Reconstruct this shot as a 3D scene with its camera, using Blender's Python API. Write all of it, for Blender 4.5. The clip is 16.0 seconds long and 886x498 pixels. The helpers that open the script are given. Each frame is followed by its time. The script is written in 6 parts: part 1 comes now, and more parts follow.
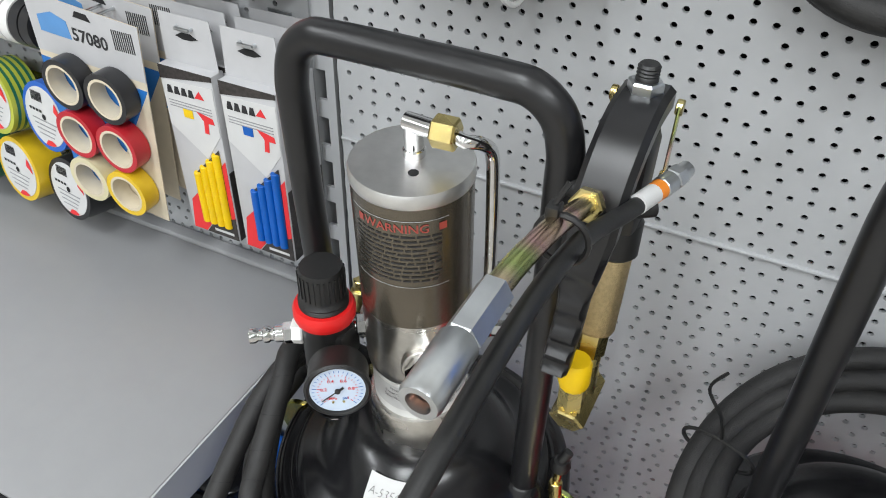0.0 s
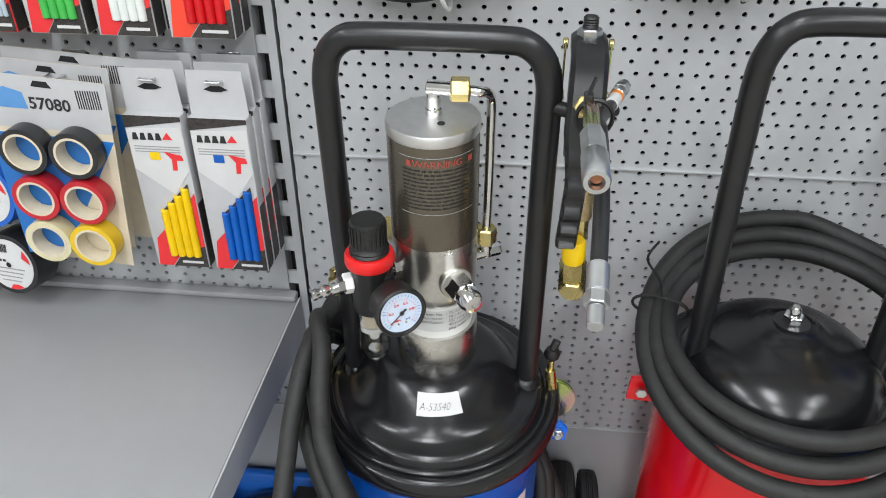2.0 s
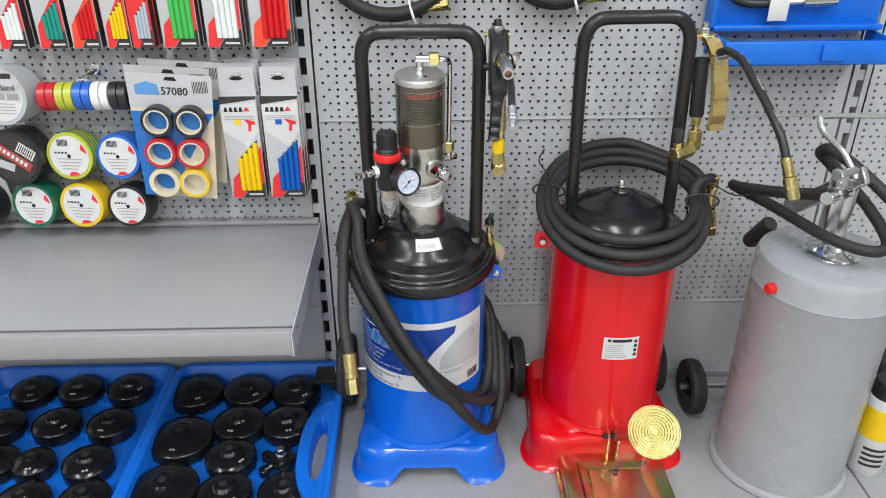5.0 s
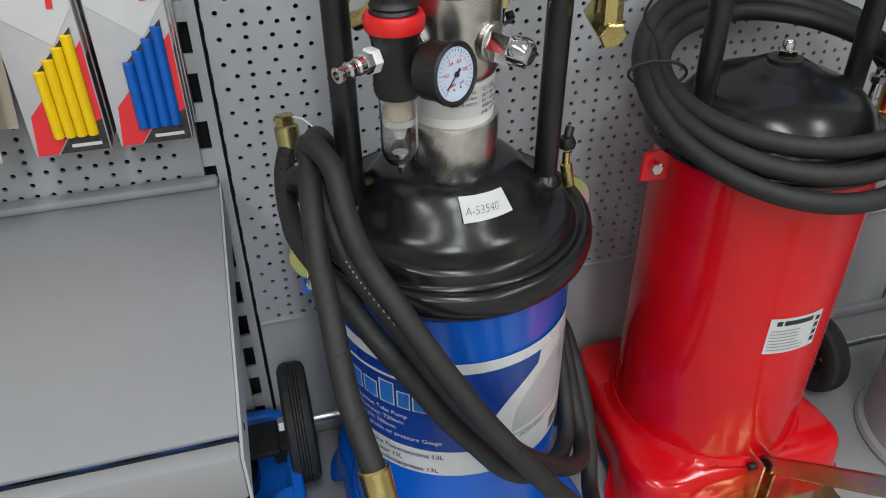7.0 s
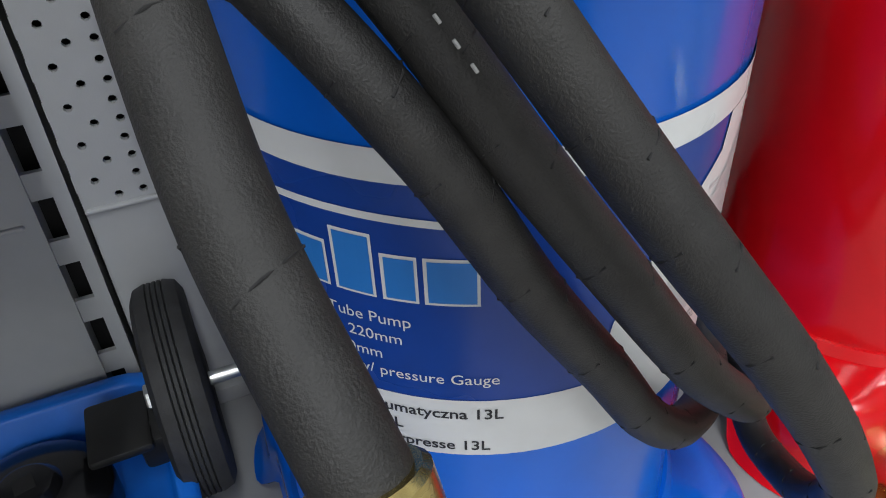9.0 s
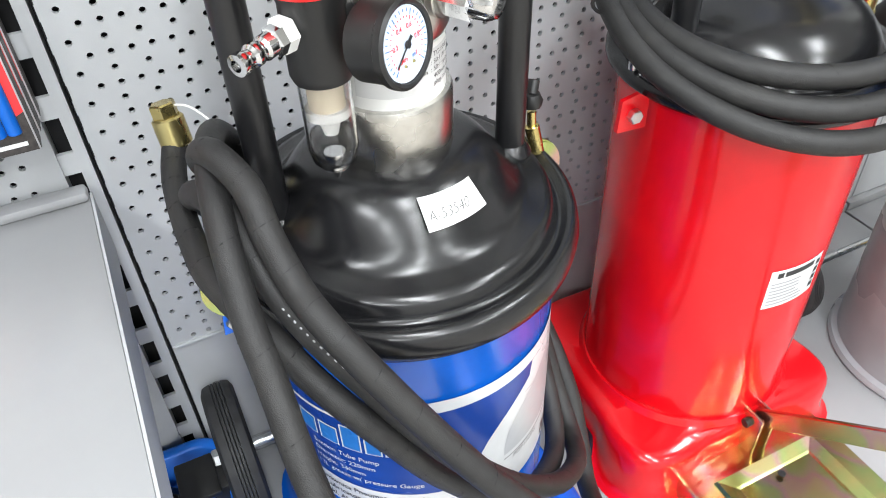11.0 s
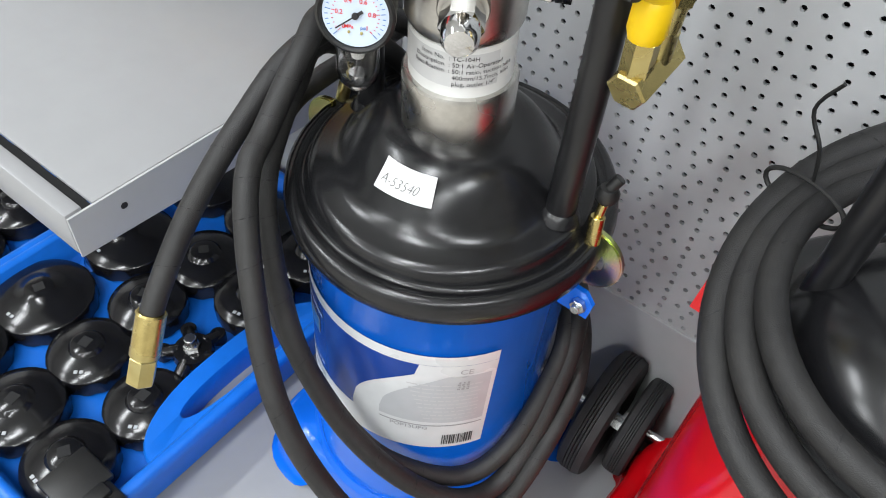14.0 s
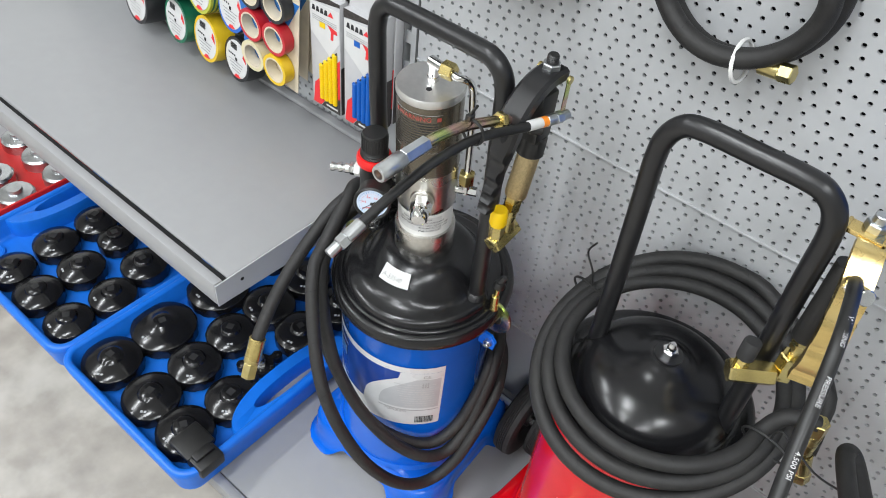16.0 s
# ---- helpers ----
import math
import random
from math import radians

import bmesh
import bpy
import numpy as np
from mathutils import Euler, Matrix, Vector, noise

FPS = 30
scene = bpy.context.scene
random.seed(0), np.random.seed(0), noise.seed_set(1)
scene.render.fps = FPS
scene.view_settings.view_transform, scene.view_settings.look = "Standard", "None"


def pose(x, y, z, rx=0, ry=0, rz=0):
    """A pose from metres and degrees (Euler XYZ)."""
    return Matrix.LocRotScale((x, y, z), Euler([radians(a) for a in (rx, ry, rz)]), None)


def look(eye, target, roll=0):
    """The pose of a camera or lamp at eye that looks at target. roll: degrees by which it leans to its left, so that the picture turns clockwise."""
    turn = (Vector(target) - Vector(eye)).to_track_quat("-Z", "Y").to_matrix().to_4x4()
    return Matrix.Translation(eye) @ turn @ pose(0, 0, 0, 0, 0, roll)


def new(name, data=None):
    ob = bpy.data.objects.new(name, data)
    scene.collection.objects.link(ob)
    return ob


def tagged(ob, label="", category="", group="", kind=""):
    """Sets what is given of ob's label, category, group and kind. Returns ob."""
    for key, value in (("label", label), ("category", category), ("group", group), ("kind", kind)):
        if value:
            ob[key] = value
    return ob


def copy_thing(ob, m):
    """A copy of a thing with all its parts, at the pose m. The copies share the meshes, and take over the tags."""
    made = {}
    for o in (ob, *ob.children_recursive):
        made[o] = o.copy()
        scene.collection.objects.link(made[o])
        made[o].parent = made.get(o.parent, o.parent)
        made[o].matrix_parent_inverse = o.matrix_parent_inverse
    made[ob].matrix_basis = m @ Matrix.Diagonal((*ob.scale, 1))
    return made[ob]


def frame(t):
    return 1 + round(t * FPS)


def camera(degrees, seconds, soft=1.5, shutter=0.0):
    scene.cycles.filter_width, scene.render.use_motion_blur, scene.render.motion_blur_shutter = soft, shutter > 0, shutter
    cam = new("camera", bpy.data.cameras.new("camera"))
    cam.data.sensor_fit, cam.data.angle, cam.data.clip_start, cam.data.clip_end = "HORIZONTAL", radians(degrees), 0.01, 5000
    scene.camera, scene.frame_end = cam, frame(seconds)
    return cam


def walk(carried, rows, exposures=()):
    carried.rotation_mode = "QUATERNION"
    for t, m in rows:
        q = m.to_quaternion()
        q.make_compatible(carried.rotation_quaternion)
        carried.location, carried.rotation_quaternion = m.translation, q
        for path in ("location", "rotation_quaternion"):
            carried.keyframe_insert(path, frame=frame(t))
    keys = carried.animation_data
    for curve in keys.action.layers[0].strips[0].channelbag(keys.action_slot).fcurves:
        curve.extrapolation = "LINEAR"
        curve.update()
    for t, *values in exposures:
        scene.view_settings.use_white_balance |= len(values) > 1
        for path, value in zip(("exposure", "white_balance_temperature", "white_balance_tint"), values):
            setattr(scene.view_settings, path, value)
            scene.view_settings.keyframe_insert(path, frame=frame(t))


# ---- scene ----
cam = camera(60.7, 16.0, 1.0)
PATH = [
    (0, (0.387, -0.536, 1.277), (-0.285, 0.875, 0.029), 1.6),
    (0.5, (0.317, -0.476, 1.241), (-0.2, 1.036, 0.039), 1.6),
    (1, (0.279, -0.505, 1.254), (-0.084, 1.072, 0.079), 1.0),
    (1.5, (0.266, -0.687, 1.274), (0.008, 0.93, 0.126), 0.2),
    (2, (0.274, -0.756, 1.281), (0.091, 0.907, 0.184), -0.1),
    (2.5, (0.256, -0.982, 1.31), (0.157, 0.721, 0.266), 0.0),
    (3, (0.224, -1.201, 1.317), (0.2, 0.533, 0.32), -0.2),
    (3.5, (0.223, -1.326, 1.374), (0.224, 0.425, 0.409), -0.5),
    (3.7, (0.218, -1.346, 1.365), (0.23, 0.422, 0.429), -0.3),
    (5.8, (0.2, -1.264, 1.332), (0.32, 0.47, 0.342), -0.4),
    (6, (0.181, -1.177, 1.295), (0.36, 0.541, 0.286), 0.1),
    (6.5, (0.118, -0.947, 1.216), (0.436, 0.703, 0.132), -0.0),
    (7, (0.046, -0.735, 1.083), (0.486, 0.859, -0.043), -0.8),
    (7.5, (0.05, -0.557, 0.859), (0.559, 0.998, -0.29), -2.4),
    (8, (0.066, -0.455, 0.755), (0.645, 1.066, -0.408), -2.1),
    (10.5, (0.078, -0.51, 0.881), (0.695, 0.898, -0.398), -2.9),
    (11, (0.059, -0.581, 1.054), (0.679, 0.802, -0.25), -2.9),
    (11.5, (0.042, -0.606, 1.109), (0.608, 0.768, -0.23), -0.8),
    (12, (0.058, -0.609, 1.129), (0.477, 0.777, -0.25), 3.7),
    (12.5, (0.181, -0.559, 1.12), (0.117, 0.863, -0.285), 2.7),
    (13, (0.296, -0.575, 1.122), (-0.085, 0.769, -0.309), 4.6),
    (13.5, (0.38, -0.597, 1.123), (-0.229, 0.634, -0.33), 6.6),
    (14, (0.433, -0.539, 1.117), (-0.289, 0.587, -0.371), 6.8),
    (14.5, (0.451, -0.551, 1.182), (-0.293, 0.561, -0.304), 7.0),
    (15, (0.509, -0.615, 1.351), (-0.254, 0.507, -0.119), 7.4),
    (15.5, (0.598, -0.713, 1.475), (-0.198, 0.429, 0.04), 7.1),
    (16, (0.635, -0.751, 1.492), (-0.176, 0.4, 0.072), 6.9),
]
walk(cam, [(t, look(eye, target, roll)) for t, eye, target, roll in PATH],
     exposures=[(0, -0.36), (0.5, -0.44), (1.0, -0.52), (1.5, -0.44), (3.7, -0.27), (6.0, -0.54), (6.5, -0.76), (7.0, -0.78), (8.2, -1.05), (10.3, 0.5), (11.0, 0.52), (11.5, 0.26), (12.0, 0.0), (12.5, -0.48), (13.5, 0.0), (14.5, -0.05), (16.0, -0.2)])

# ---- world, lights, exposure ----
world = bpy.data.worlds.new("shop_light")
scene.world = world
world.use_nodes = True
world.node_tree.nodes["Background"].inputs[0].default_value = (0.9, 0.92, 0.95, 1)
world.node_tree.nodes["Background"].inputs[1].default_value = 0.12


def strip_lamp(x, y, z, length, width, power):
    data = bpy.data.lights.new("ceiling_strip", "AREA")
    data.shape, data.size, data.size_y, data.energy = "RECTANGLE", length, width, power
    data.color = (0.93, 0.97, 1.0)
    lamp = new("ceiling_strip", data)
    lamp.matrix_world = pose(x, y, z, 0, 0, 0)
    return lamp


for lx in (-2.0, 0.0, 2.0):
    for ly in (-1.7, -3.5, -5.3):
        strip_lamp(lx, ly, 3.38, 0.30, 1.25, 50)

# ---- tools for building ----
ORIGIN = {}


def node_mat(name, color, rough=0.5, metal=0.0, spread=0.06, scale=40.0, bump=0.0, bscale=300.0, coat=0.0, rspread=0.1, second=None, sscale=6.0, samt=0.0):
    """A surface with fine grain and broad cloudiness in colour, gloss and relief."""
    m = bpy.data.materials.new(name)
    m.use_nodes = True
    nt = m.node_tree
    b = nt.nodes["Principled BSDF"]
    b.inputs["Metallic"].default_value = metal
    b.inputs["Coat Weight"].default_value = coat
    tc = nt.nodes.new("ShaderNodeTexCoord")
    n1 = nt.nodes.new("ShaderNodeTexNoise")
    n1.inputs["Scale"].default_value = scale
    n1.inputs["Detail"].default_value = 6
    n2 = nt.nodes.new("ShaderNodeTexNoise")
    n2.inputs["Scale"].default_value = sscale
    n2.inputs["Detail"].default_value = 4
    nt.links.new(tc.outputs["Object"], n1.inputs["Vector"])
    nt.links.new(tc.outputs["Object"], n2.inputs["Vector"])
    ramp = nt.nodes.new("ShaderNodeValToRGB")
    lo = [max(0, c * (1 - spread)) for c in color]
    hi = [min(1, c * (1 + spread)) for c in color]
    ramp.color_ramp.elements[0].position, ramp.color_ramp.elements[1].position = 0.3, 0.7
    ramp.color_ramp.elements[0].color, ramp.color_ramp.elements[1].color = (*lo, 1), (*hi, 1)
    nt.links.new(n1.outputs["Fac"], ramp.inputs["Fac"])
    out = ramp.outputs["Color"]
    if samt > 0:
        r2 = nt.nodes.new("ShaderNodeValToRGB")
        r2.color_ramp.elements[0].position, r2.color_ramp.elements[1].position = 0.48, 0.68
        r2.color_ramp.elements[0].color, r2.color_ramp.elements[1].color = (0, 0, 0, 1), (samt, samt, samt, 1)
        nt.links.new(n2.outputs["Fac"], r2.inputs["Fac"])
        mix = nt.nodes.new("ShaderNodeMix")
        mix.data_type = "RGBA"
        nt.links.new(r2.outputs["Color"], mix.inputs["Factor"])
        nt.links.new(out, mix.inputs["A"])
        mix.inputs["B"].default_value = (*(second or color), 1)
        out = mix.outputs["Result"]
    nt.links.new(out, b.inputs["Base Color"])
    rr = nt.nodes.new("ShaderNodeMapRange")
    rr.inputs["To Min"].default_value = max(0.02, rough - rspread)
    rr.inputs["To Max"].default_value = min(1, rough + rspread)
    nt.links.new(n2.outputs["Fac"], rr.inputs["Value"])
    nt.links.new(rr.outputs["Result"], b.inputs["Roughness"])
    if bump > 0:
        n3 = nt.nodes.new("ShaderNodeTexNoise")
        n3.inputs["Scale"].default_value = bscale
        n3.inputs["Detail"].default_value = 3
        nt.links.new(tc.outputs["Object"], n3.inputs["Vector"])
        bp = nt.nodes.new("ShaderNodeBump")
        bp.inputs["Strength"].default_value = bump
        bp.inputs["Distance"].default_value = 0.001
        nt.links.new(n3.outputs["Fac"], bp.inputs["Height"])
        nt.links.new(bp.outputs["Normal"], b.inputs["Normal"])
    return m


def thing(name, at, label, category, group="", kind=""):
    """An Empty at a thing's base; its parts are given in world metres."""
    ob = new(name)
    ob.empty_display_size = 0.02
    ob.location = at
    ORIGIN[ob.name] = Vector(at)
    return tagged(ob, label, category, group, kind)


def link_mesh(name, me, material, parent=None, label="", smooth=True, angle=40):
    if material is not None and not me.materials:
        for mm in (material if isinstance(material, (list, tuple)) else [material]):
            me.materials.append(mm)
    if smooth:
        me.shade_smooth()
        me.set_sharp_from_angle(angle=radians(angle))
    ob = new(name, me)
    if parent is not None:
        ob.parent = parent
        if parent.name in ORIGIN:
            ob.matrix_parent_inverse = Matrix.Translation(-ORIGIN[parent.name])
    if label:
        ob["label"] = label
    return ob


def part(name, bm, material, parent=None, label="", smooth=True, angle=40):
    """Links a bmesh as one mesh object under a thing or a part."""
    me = bpy.data.meshes.new(name)
    bmesh.ops.recalc_face_normals(bm, faces=bm.faces)
    bm.to_mesh(me)
    bm.free()
    return link_mesh(name, me, material, parent, label, smooth, angle)


def box(x0, y0, z0, x1, y1, z1, bevel=0.0, seg=2, m=None):
    bm = bmesh.new()
    bmesh.ops.create_cube(bm, size=1)
    bmesh.ops.transform(bm, matrix=Matrix.Translation(((x0 + x1) / 2, (y0 + y1) / 2, (z0 + z1) / 2)) @ Matrix.Diagonal((x1 - x0, y1 - y0, z1 - z0, 1)), verts=bm.verts)
    if bevel > 0:
        bmesh.ops.bevel(bm, geom=list(bm.edges), offset=bevel, segments=seg, affect="EDGES", profile=0.5)
    if m is not None:
        bmesh.ops.transform(bm, matrix=m, verts=bm.verts)
    return bm


def join(*bms):
    """Several bmeshes as one."""
    out = bmesh.new()
    for b in bms:
        me = bpy.data.meshes.new("tmp")
        b.to_mesh(me)
        b.free()
        out.from_mesh(me)
        bpy.data.meshes.remove(me)
    return out


def lathe(profile, seg=48, m=None, arc=(0.0, 360.0)):
    """A turned form about z from (radius, height) pairs; closed at radius 0."""
    bm = bmesh.new()
    full = abs(arc[1] - arc[0] - 360) < 0.01
    n = seg if full else seg + 1
    rings = []
    for r, z in profile:
        if r < 1e-6:
            rings.append([bm.verts.new((0, 0, z))])
        else:
            ring = []
            for i in range(n):
                a = radians(arc[0] + (arc[1] - arc[0]) * i / seg)
                ring.append(bm.verts.new((r * math.cos(a), r * math.sin(a), z)))
            rings.append(ring)
    for a, b in zip(rings, rings[1:]):
        for i in range(seg):
            j = (i + 1) % n
            if len(a) == 1 and len(b) == 1:
                continue
            if len(a) == 1:
                bm.faces.new((a[0], b[i], b[j]))
            elif len(b) == 1:
                bm.faces.new((a[i], a[j], b[0]))
            else:
                bm.faces.new((a[i], a[j], b[j], b[i]))
    if m is not None:
        bmesh.ops.transform(bm, matrix=m, verts=bm.verts)
    return bm


def smooth_line(points, steps=8, closed=False):
    """A soft line (Catmull-Rom) through the points."""
    p = [Vector(q) for q in points]
    n = len(p)
    out = []
    for i in range(n if closed else n - 1):
        if closed:
            a, b, c, d = p[i - 1], p[i], p[(i + 1) % n], p[(i + 2) % n]
        else:
            a, b, c, d = p[max(i - 1, 0)], p[i], p[i + 1], p[min(i + 2, n - 1)]
        for k in range(steps):
            t = k / steps
            out.append(0.5 * ((2 * b) + (c - a) * t + (2 * a - 5 * b + 4 * c - d) * t * t + (3 * b - a - 3 * c + d) * t ** 3))
    if not closed:
        out.append(p[-1])
    return out


def tube(points, r, seg=14, closed=False, caps=True):
    """A round tube along a line; r may be one radius or one for each point."""
    bm = bmesh.new()
    p = [Vector(q) for q in points]
    n = len(p)
    rad = r if isinstance(r, (list, tuple)) else [r] * n
    up = Vector((0, 0, 1))
    prev = None
    rings = []
    for i in range(n):
        if closed:
            t = p[(i + 1) % n] - p[i - 1]
        else:
            t = p[min(i + 1, n - 1)] - p[max(i - 1, 0)]
        t.normalize()
        if prev is None:
            side = t.cross(up if abs(t.z) < 0.9 else Vector((1, 0, 0))).normalized()
        else:
            side = (prev - t * prev.dot(t)).normalized()
        prev = side
        q = t.cross(side)
        rings.append([bm.verts.new(p[i] + rad[i] * (side * math.cos(2 * math.pi * k / seg) + q * math.sin(2 * math.pi * k / seg))) for k in range(seg)])
    for i in range(n if closed else n - 1):
        a, b = rings[i], rings[(i + 1) % n]
        for k in range(seg):
            bm.faces.new((a[k], a[(k + 1) % seg], b[(k + 1) % seg], b[k]))
    if caps and not closed:
        bm.faces.new(rings[0][::-1])
        bm.faces.new(rings[-1])
    return bm


def aim(at, to):
    """A pose at 'at' whose z axis points to 'to'."""
    d = Vector(to) - Vector(at)
    return Matrix.Translation(at) @ d.to_track_quat("Z", "Y").to_matrix().to_4x4()


def rod(a, b, r, seg=24, bevel=0.0):
    """A straight turned rod from a to b with softened ends."""
    h = (Vector(b) - Vector(a)).length
    e = bevel or min(r, h) * 0.12
    return lathe([(0, 0), (r - e, 0), (r, e), (r, h - e), (r - e, h), (0, h)], seg, aim(a, b))


def hexnut(a, b, r, hole=0.0):
    """A six-sided nut or hex bar from a to b."""
    h = (Vector(b) - Vector(a)).length
    e = r * 0.12
    prof = [(0, 0), (r - e, 0), (r, e), (r, h - e), (r - e, h), (0, h)]
    return lathe(prof, 6, aim(a, b))


def sheet(outline, thick, m, bevel=0.0):
    """A flat plate: outline of (x, y) pairs, raised by thick along z, placed by m."""
    bm = bmesh.new()
    bot = [bm.verts.new((x, y, 0)) for x, y in outline]
    top = [bm.verts.new((x, y, thick)) for x, y in outline]
    n = len(outline)
    bm.faces.new(bot[::-1])
    f = bm.faces.new(top)
    for i in range(n):
        bm.faces.new((bot[i], bot[(i + 1) % n], top[(i + 1) % n], top[i]))
    if bevel > 0:
        bmesh.ops.bevel(bm, geom=list(f.edges), offset=bevel, segments=2, affect="EDGES")
    bmesh.ops.transform(bm, matrix=m, verts=bm.verts)
    return bm


def lettering(text, size, m, depth=0.0, bold=0.0, align="LEFT"):
    """A mesh of the words, in the built-in font, flat in the pose m."""
    cu = bpy.data.curves.new("words", "FONT")
    cu.body, cu.size, cu.extrude, cu.offset, cu.align_x = text, size, depth, bold, align
    cu.resolution_u = 3
    tmp = bpy.data.objects.new("words", cu)
    me = bpy.data.meshes.new_from_object(tmp)
    bpy.data.objects.remove(tmp)
    bpy.data.curves.remove(cu)
    me.transform(m)
    bm = bmesh.new()
    bm.from_mesh(me)
    bpy.data.meshes.remove(me)
    return bm


def wrap(bm, cx, cy, radius, around):
    """Bends a flat mesh (x along, z up, y out) round an upright cylinder; x = 0 lies at the angle 'around' (degrees)."""
    for v in bm.verts:
        a = radians(around) + v.co.x / radius
        rr = radius + v.co.y
        v.co = Vector((cx + rr * math.cos(a), cy + rr * math.sin(a), v.co.z))
    return bm


def strip(x0, x1, z0, z1, n=16, y=0.0):
    """A flat rectangle in the xz plane cut into n strips, to be wrapped."""
    bm = bmesh.new()
    rows = [[bm.verts.new((x0 + (x1 - x0) * i / n, y, z)) for i in range(n + 1)] for z in (z0, z1)]
    for i in range(n):
        bm.faces.new((rows[0][i], rows[0][i + 1], rows[1][i + 1], rows[1][i]))
    return bm

# ---- materials ----
M_PANEL = node_mat("grey_powder_coat", (0.44, 0.45, 0.46), 0.45, 0.0, 0.02, 60, 0.06, 900, rspread=0.05, samt=0.35, second=(0.40, 0.41, 0.42), sscale=4)
M_DECK = node_mat("grey_shelf_coat", (0.305, 0.308, 0.315), 0.34, 0.0, 0.02, 40, 0.05, 700, rspread=0.07, samt=0.3, second=(0.275, 0.278, 0.284), sscale=5)
# Near-black that paints shade into gaps and holes; also colours the hose seams.
M_DARK = node_mat("shade_and_seam_black", (0.012, 0.012, 0.013), 0.85, 0, 0.1)
M_FLOOR = node_mat("polished_concrete", (0.36, 0.335, 0.30), 0.5, 0.0, 0.2, 14, 0.12, 160, samt=0.7, second=(0.50, 0.48, 0.44), sscale=7)
M_WHITE = node_mat("white_wall_paint", (0.75, 0.75, 0.74), 0.7, 0, 0.03, 10, 0.1, 200)
M_BLACK = node_mat("black_satin_paint", (0.011, 0.011, 0.012), 0.30, 0.0, 0.12, 80, 0.03, 500, rspread=0.08)
M_LID = node_mat("black_lid_paint", (0.009, 0.009, 0.010), 0.23, 0.0, 0.12, 60, 0.02, 300, rspread=0.07)
M_HOSE = node_mat("black_rubber_hose", (0.015, 0.0145, 0.0145), 0.58, 0.0, 0.25, 120, 0.35, 1400, samt=0.35, second=(0.030, 0.029, 0.027), sscale=25)
M_THIN = node_mat("thin_black_hose", (0.014, 0.014, 0.014), 0.38, 0.0, 0.2, 90, 0.08, 600)
M_TYRE = node_mat("black_tyre_rubber", (0.022, 0.022, 0.023), 0.7, 0.0, 0.25, 70, 0.2, 500)
M_BLKP = node_mat("black_plastic", (0.012, 0.012, 0.012), 0.4, 0.0, 0.15, 90, 0.05, 600)
M_BLUE = node_mat("blue_gloss_paint", (0.003, 0.125, 0.66), 0.2, 0.0, 0.05, 30, 0.02, 200, coat=0.1)
M_RED = node_mat("red_gloss_paint", (0.64, 0.003, 0.008), 0.16, 0.0, 0.05, 30, 0.02, 120, coat=0.1)
M_GREY = node_mat("grey_gloss_paint", (0.34, 0.35, 0.37), 0.28, 0.0, 0.05, 30, 0.03, 200, samt=0.3, second=(0.30, 0.31, 0.33))
M_CASE = node_mat("blue_plastic", (0.005, 0.14, 0.62), 0.36, 0.0, 0.06, 60, 0.06, 700)
M_REDC = node_mat("red_case_plastic", (0.5, 0.01, 0.01), 0.4, 0.0, 0.06, 60, 0.06, 700)
M_CAP = node_mat("black_oxide_steel", (0.007, 0.007, 0.008), 0.17, 0.0, 0.2, 60, 0.03, 500, rspread=0.05)
M_STEEL = node_mat("brushed_steel", (0.60, 0.585, 0.55), 0.27, 1.0, 0.08, 160, 0.06, 700, rspread=0.08)
M_CHROME = node_mat("chrome", (0.72, 0.72, 0.72), 0.10, 1.0, 0.05, 60, 0.0, 300, rspread=0.04)
M_ALU = node_mat("turned_aluminium", (0.74, 0.74, 0.73), 0.40, 1.0, 0.05, 120, 0.05, 600, rspread=0.05)
M_ZINC = node_mat("zinc_plate", (0.60, 0.62, 0.63), 0.27, 1.0, 0.1, 80, 0.04, 500)
M_BRASS = node_mat("yellow_zinc", (0.62, 0.50, 0.20), 0.27, 1.0, 0.15, 60, 0.04, 500, samt=0.5, second=(0.52, 0.50, 0.28), sscale=30)
M_GOLD = node_mat("gold_zinc_lever", (0.80, 0.60, 0.24), 0.26, 1.0, 0.1, 50, 0.04, 400, samt=0.4, second=(0.72, 0.62, 0.34), sscale=25)
M_TAN = node_mat("knurled_tan_barrel", (0.58, 0.46, 0.26), 0.42, 1.0, 0.12, 400, 0.6, 1500)
M_BROWN = node_mat("smoked_motor_sleeve", (0.155, 0.135, 0.105), 0.24, 0.75, 0.08, 30, 0.02, 400, rspread=0.06)
M_PAPER = node_mat("white_paper", (0.62, 0.62, 0.615), 0.55, 0, 0.03, 60, 0.03, 300)
M_CREAM = node_mat("cream_card", (0.66, 0.58, 0.44), 0.6, 0, 0.05, 60)
M_CARDGREY = node_mat("light_grey_print", (0.50, 0.50, 0.51), 0.45, 0, 0.03, 60)
M_INK = node_mat("black_ink", (0.02, 0.02, 0.022), 0.5)
M_INKG = node_mat("grey_ink", (0.30, 0.30, 0.31), 0.5)
M_CHAR = node_mat("charcoal_print", (0.035, 0.030, 0.028), 0.45, 0, 0.5, 260)
M_PRED = node_mat("red_print", (0.75, 0.03, 0.035), 0.45)
M_SALM = node_mat("bright_red_print", (0.85, 0.06, 0.03), 0.45)
M_WRED = node_mat("dull_red_ink", (0.36, 0.06, 0.045), 0.4)
M_PBLUE = node_mat("blue_print", (0.02, 0.16, 0.50), 0.4)
M_DBLUE = node_mat("deep_blue_label", (0.008, 0.045, 0.27), 0.28)
M_MBLUE = node_mat("pale_blue_ink", (0.10, 0.28, 0.58), 0.35)
M_LABEL = node_mat("silver_white_label", (0.62, 0.63, 0.64), 0.3, 0, 0.03, 80)
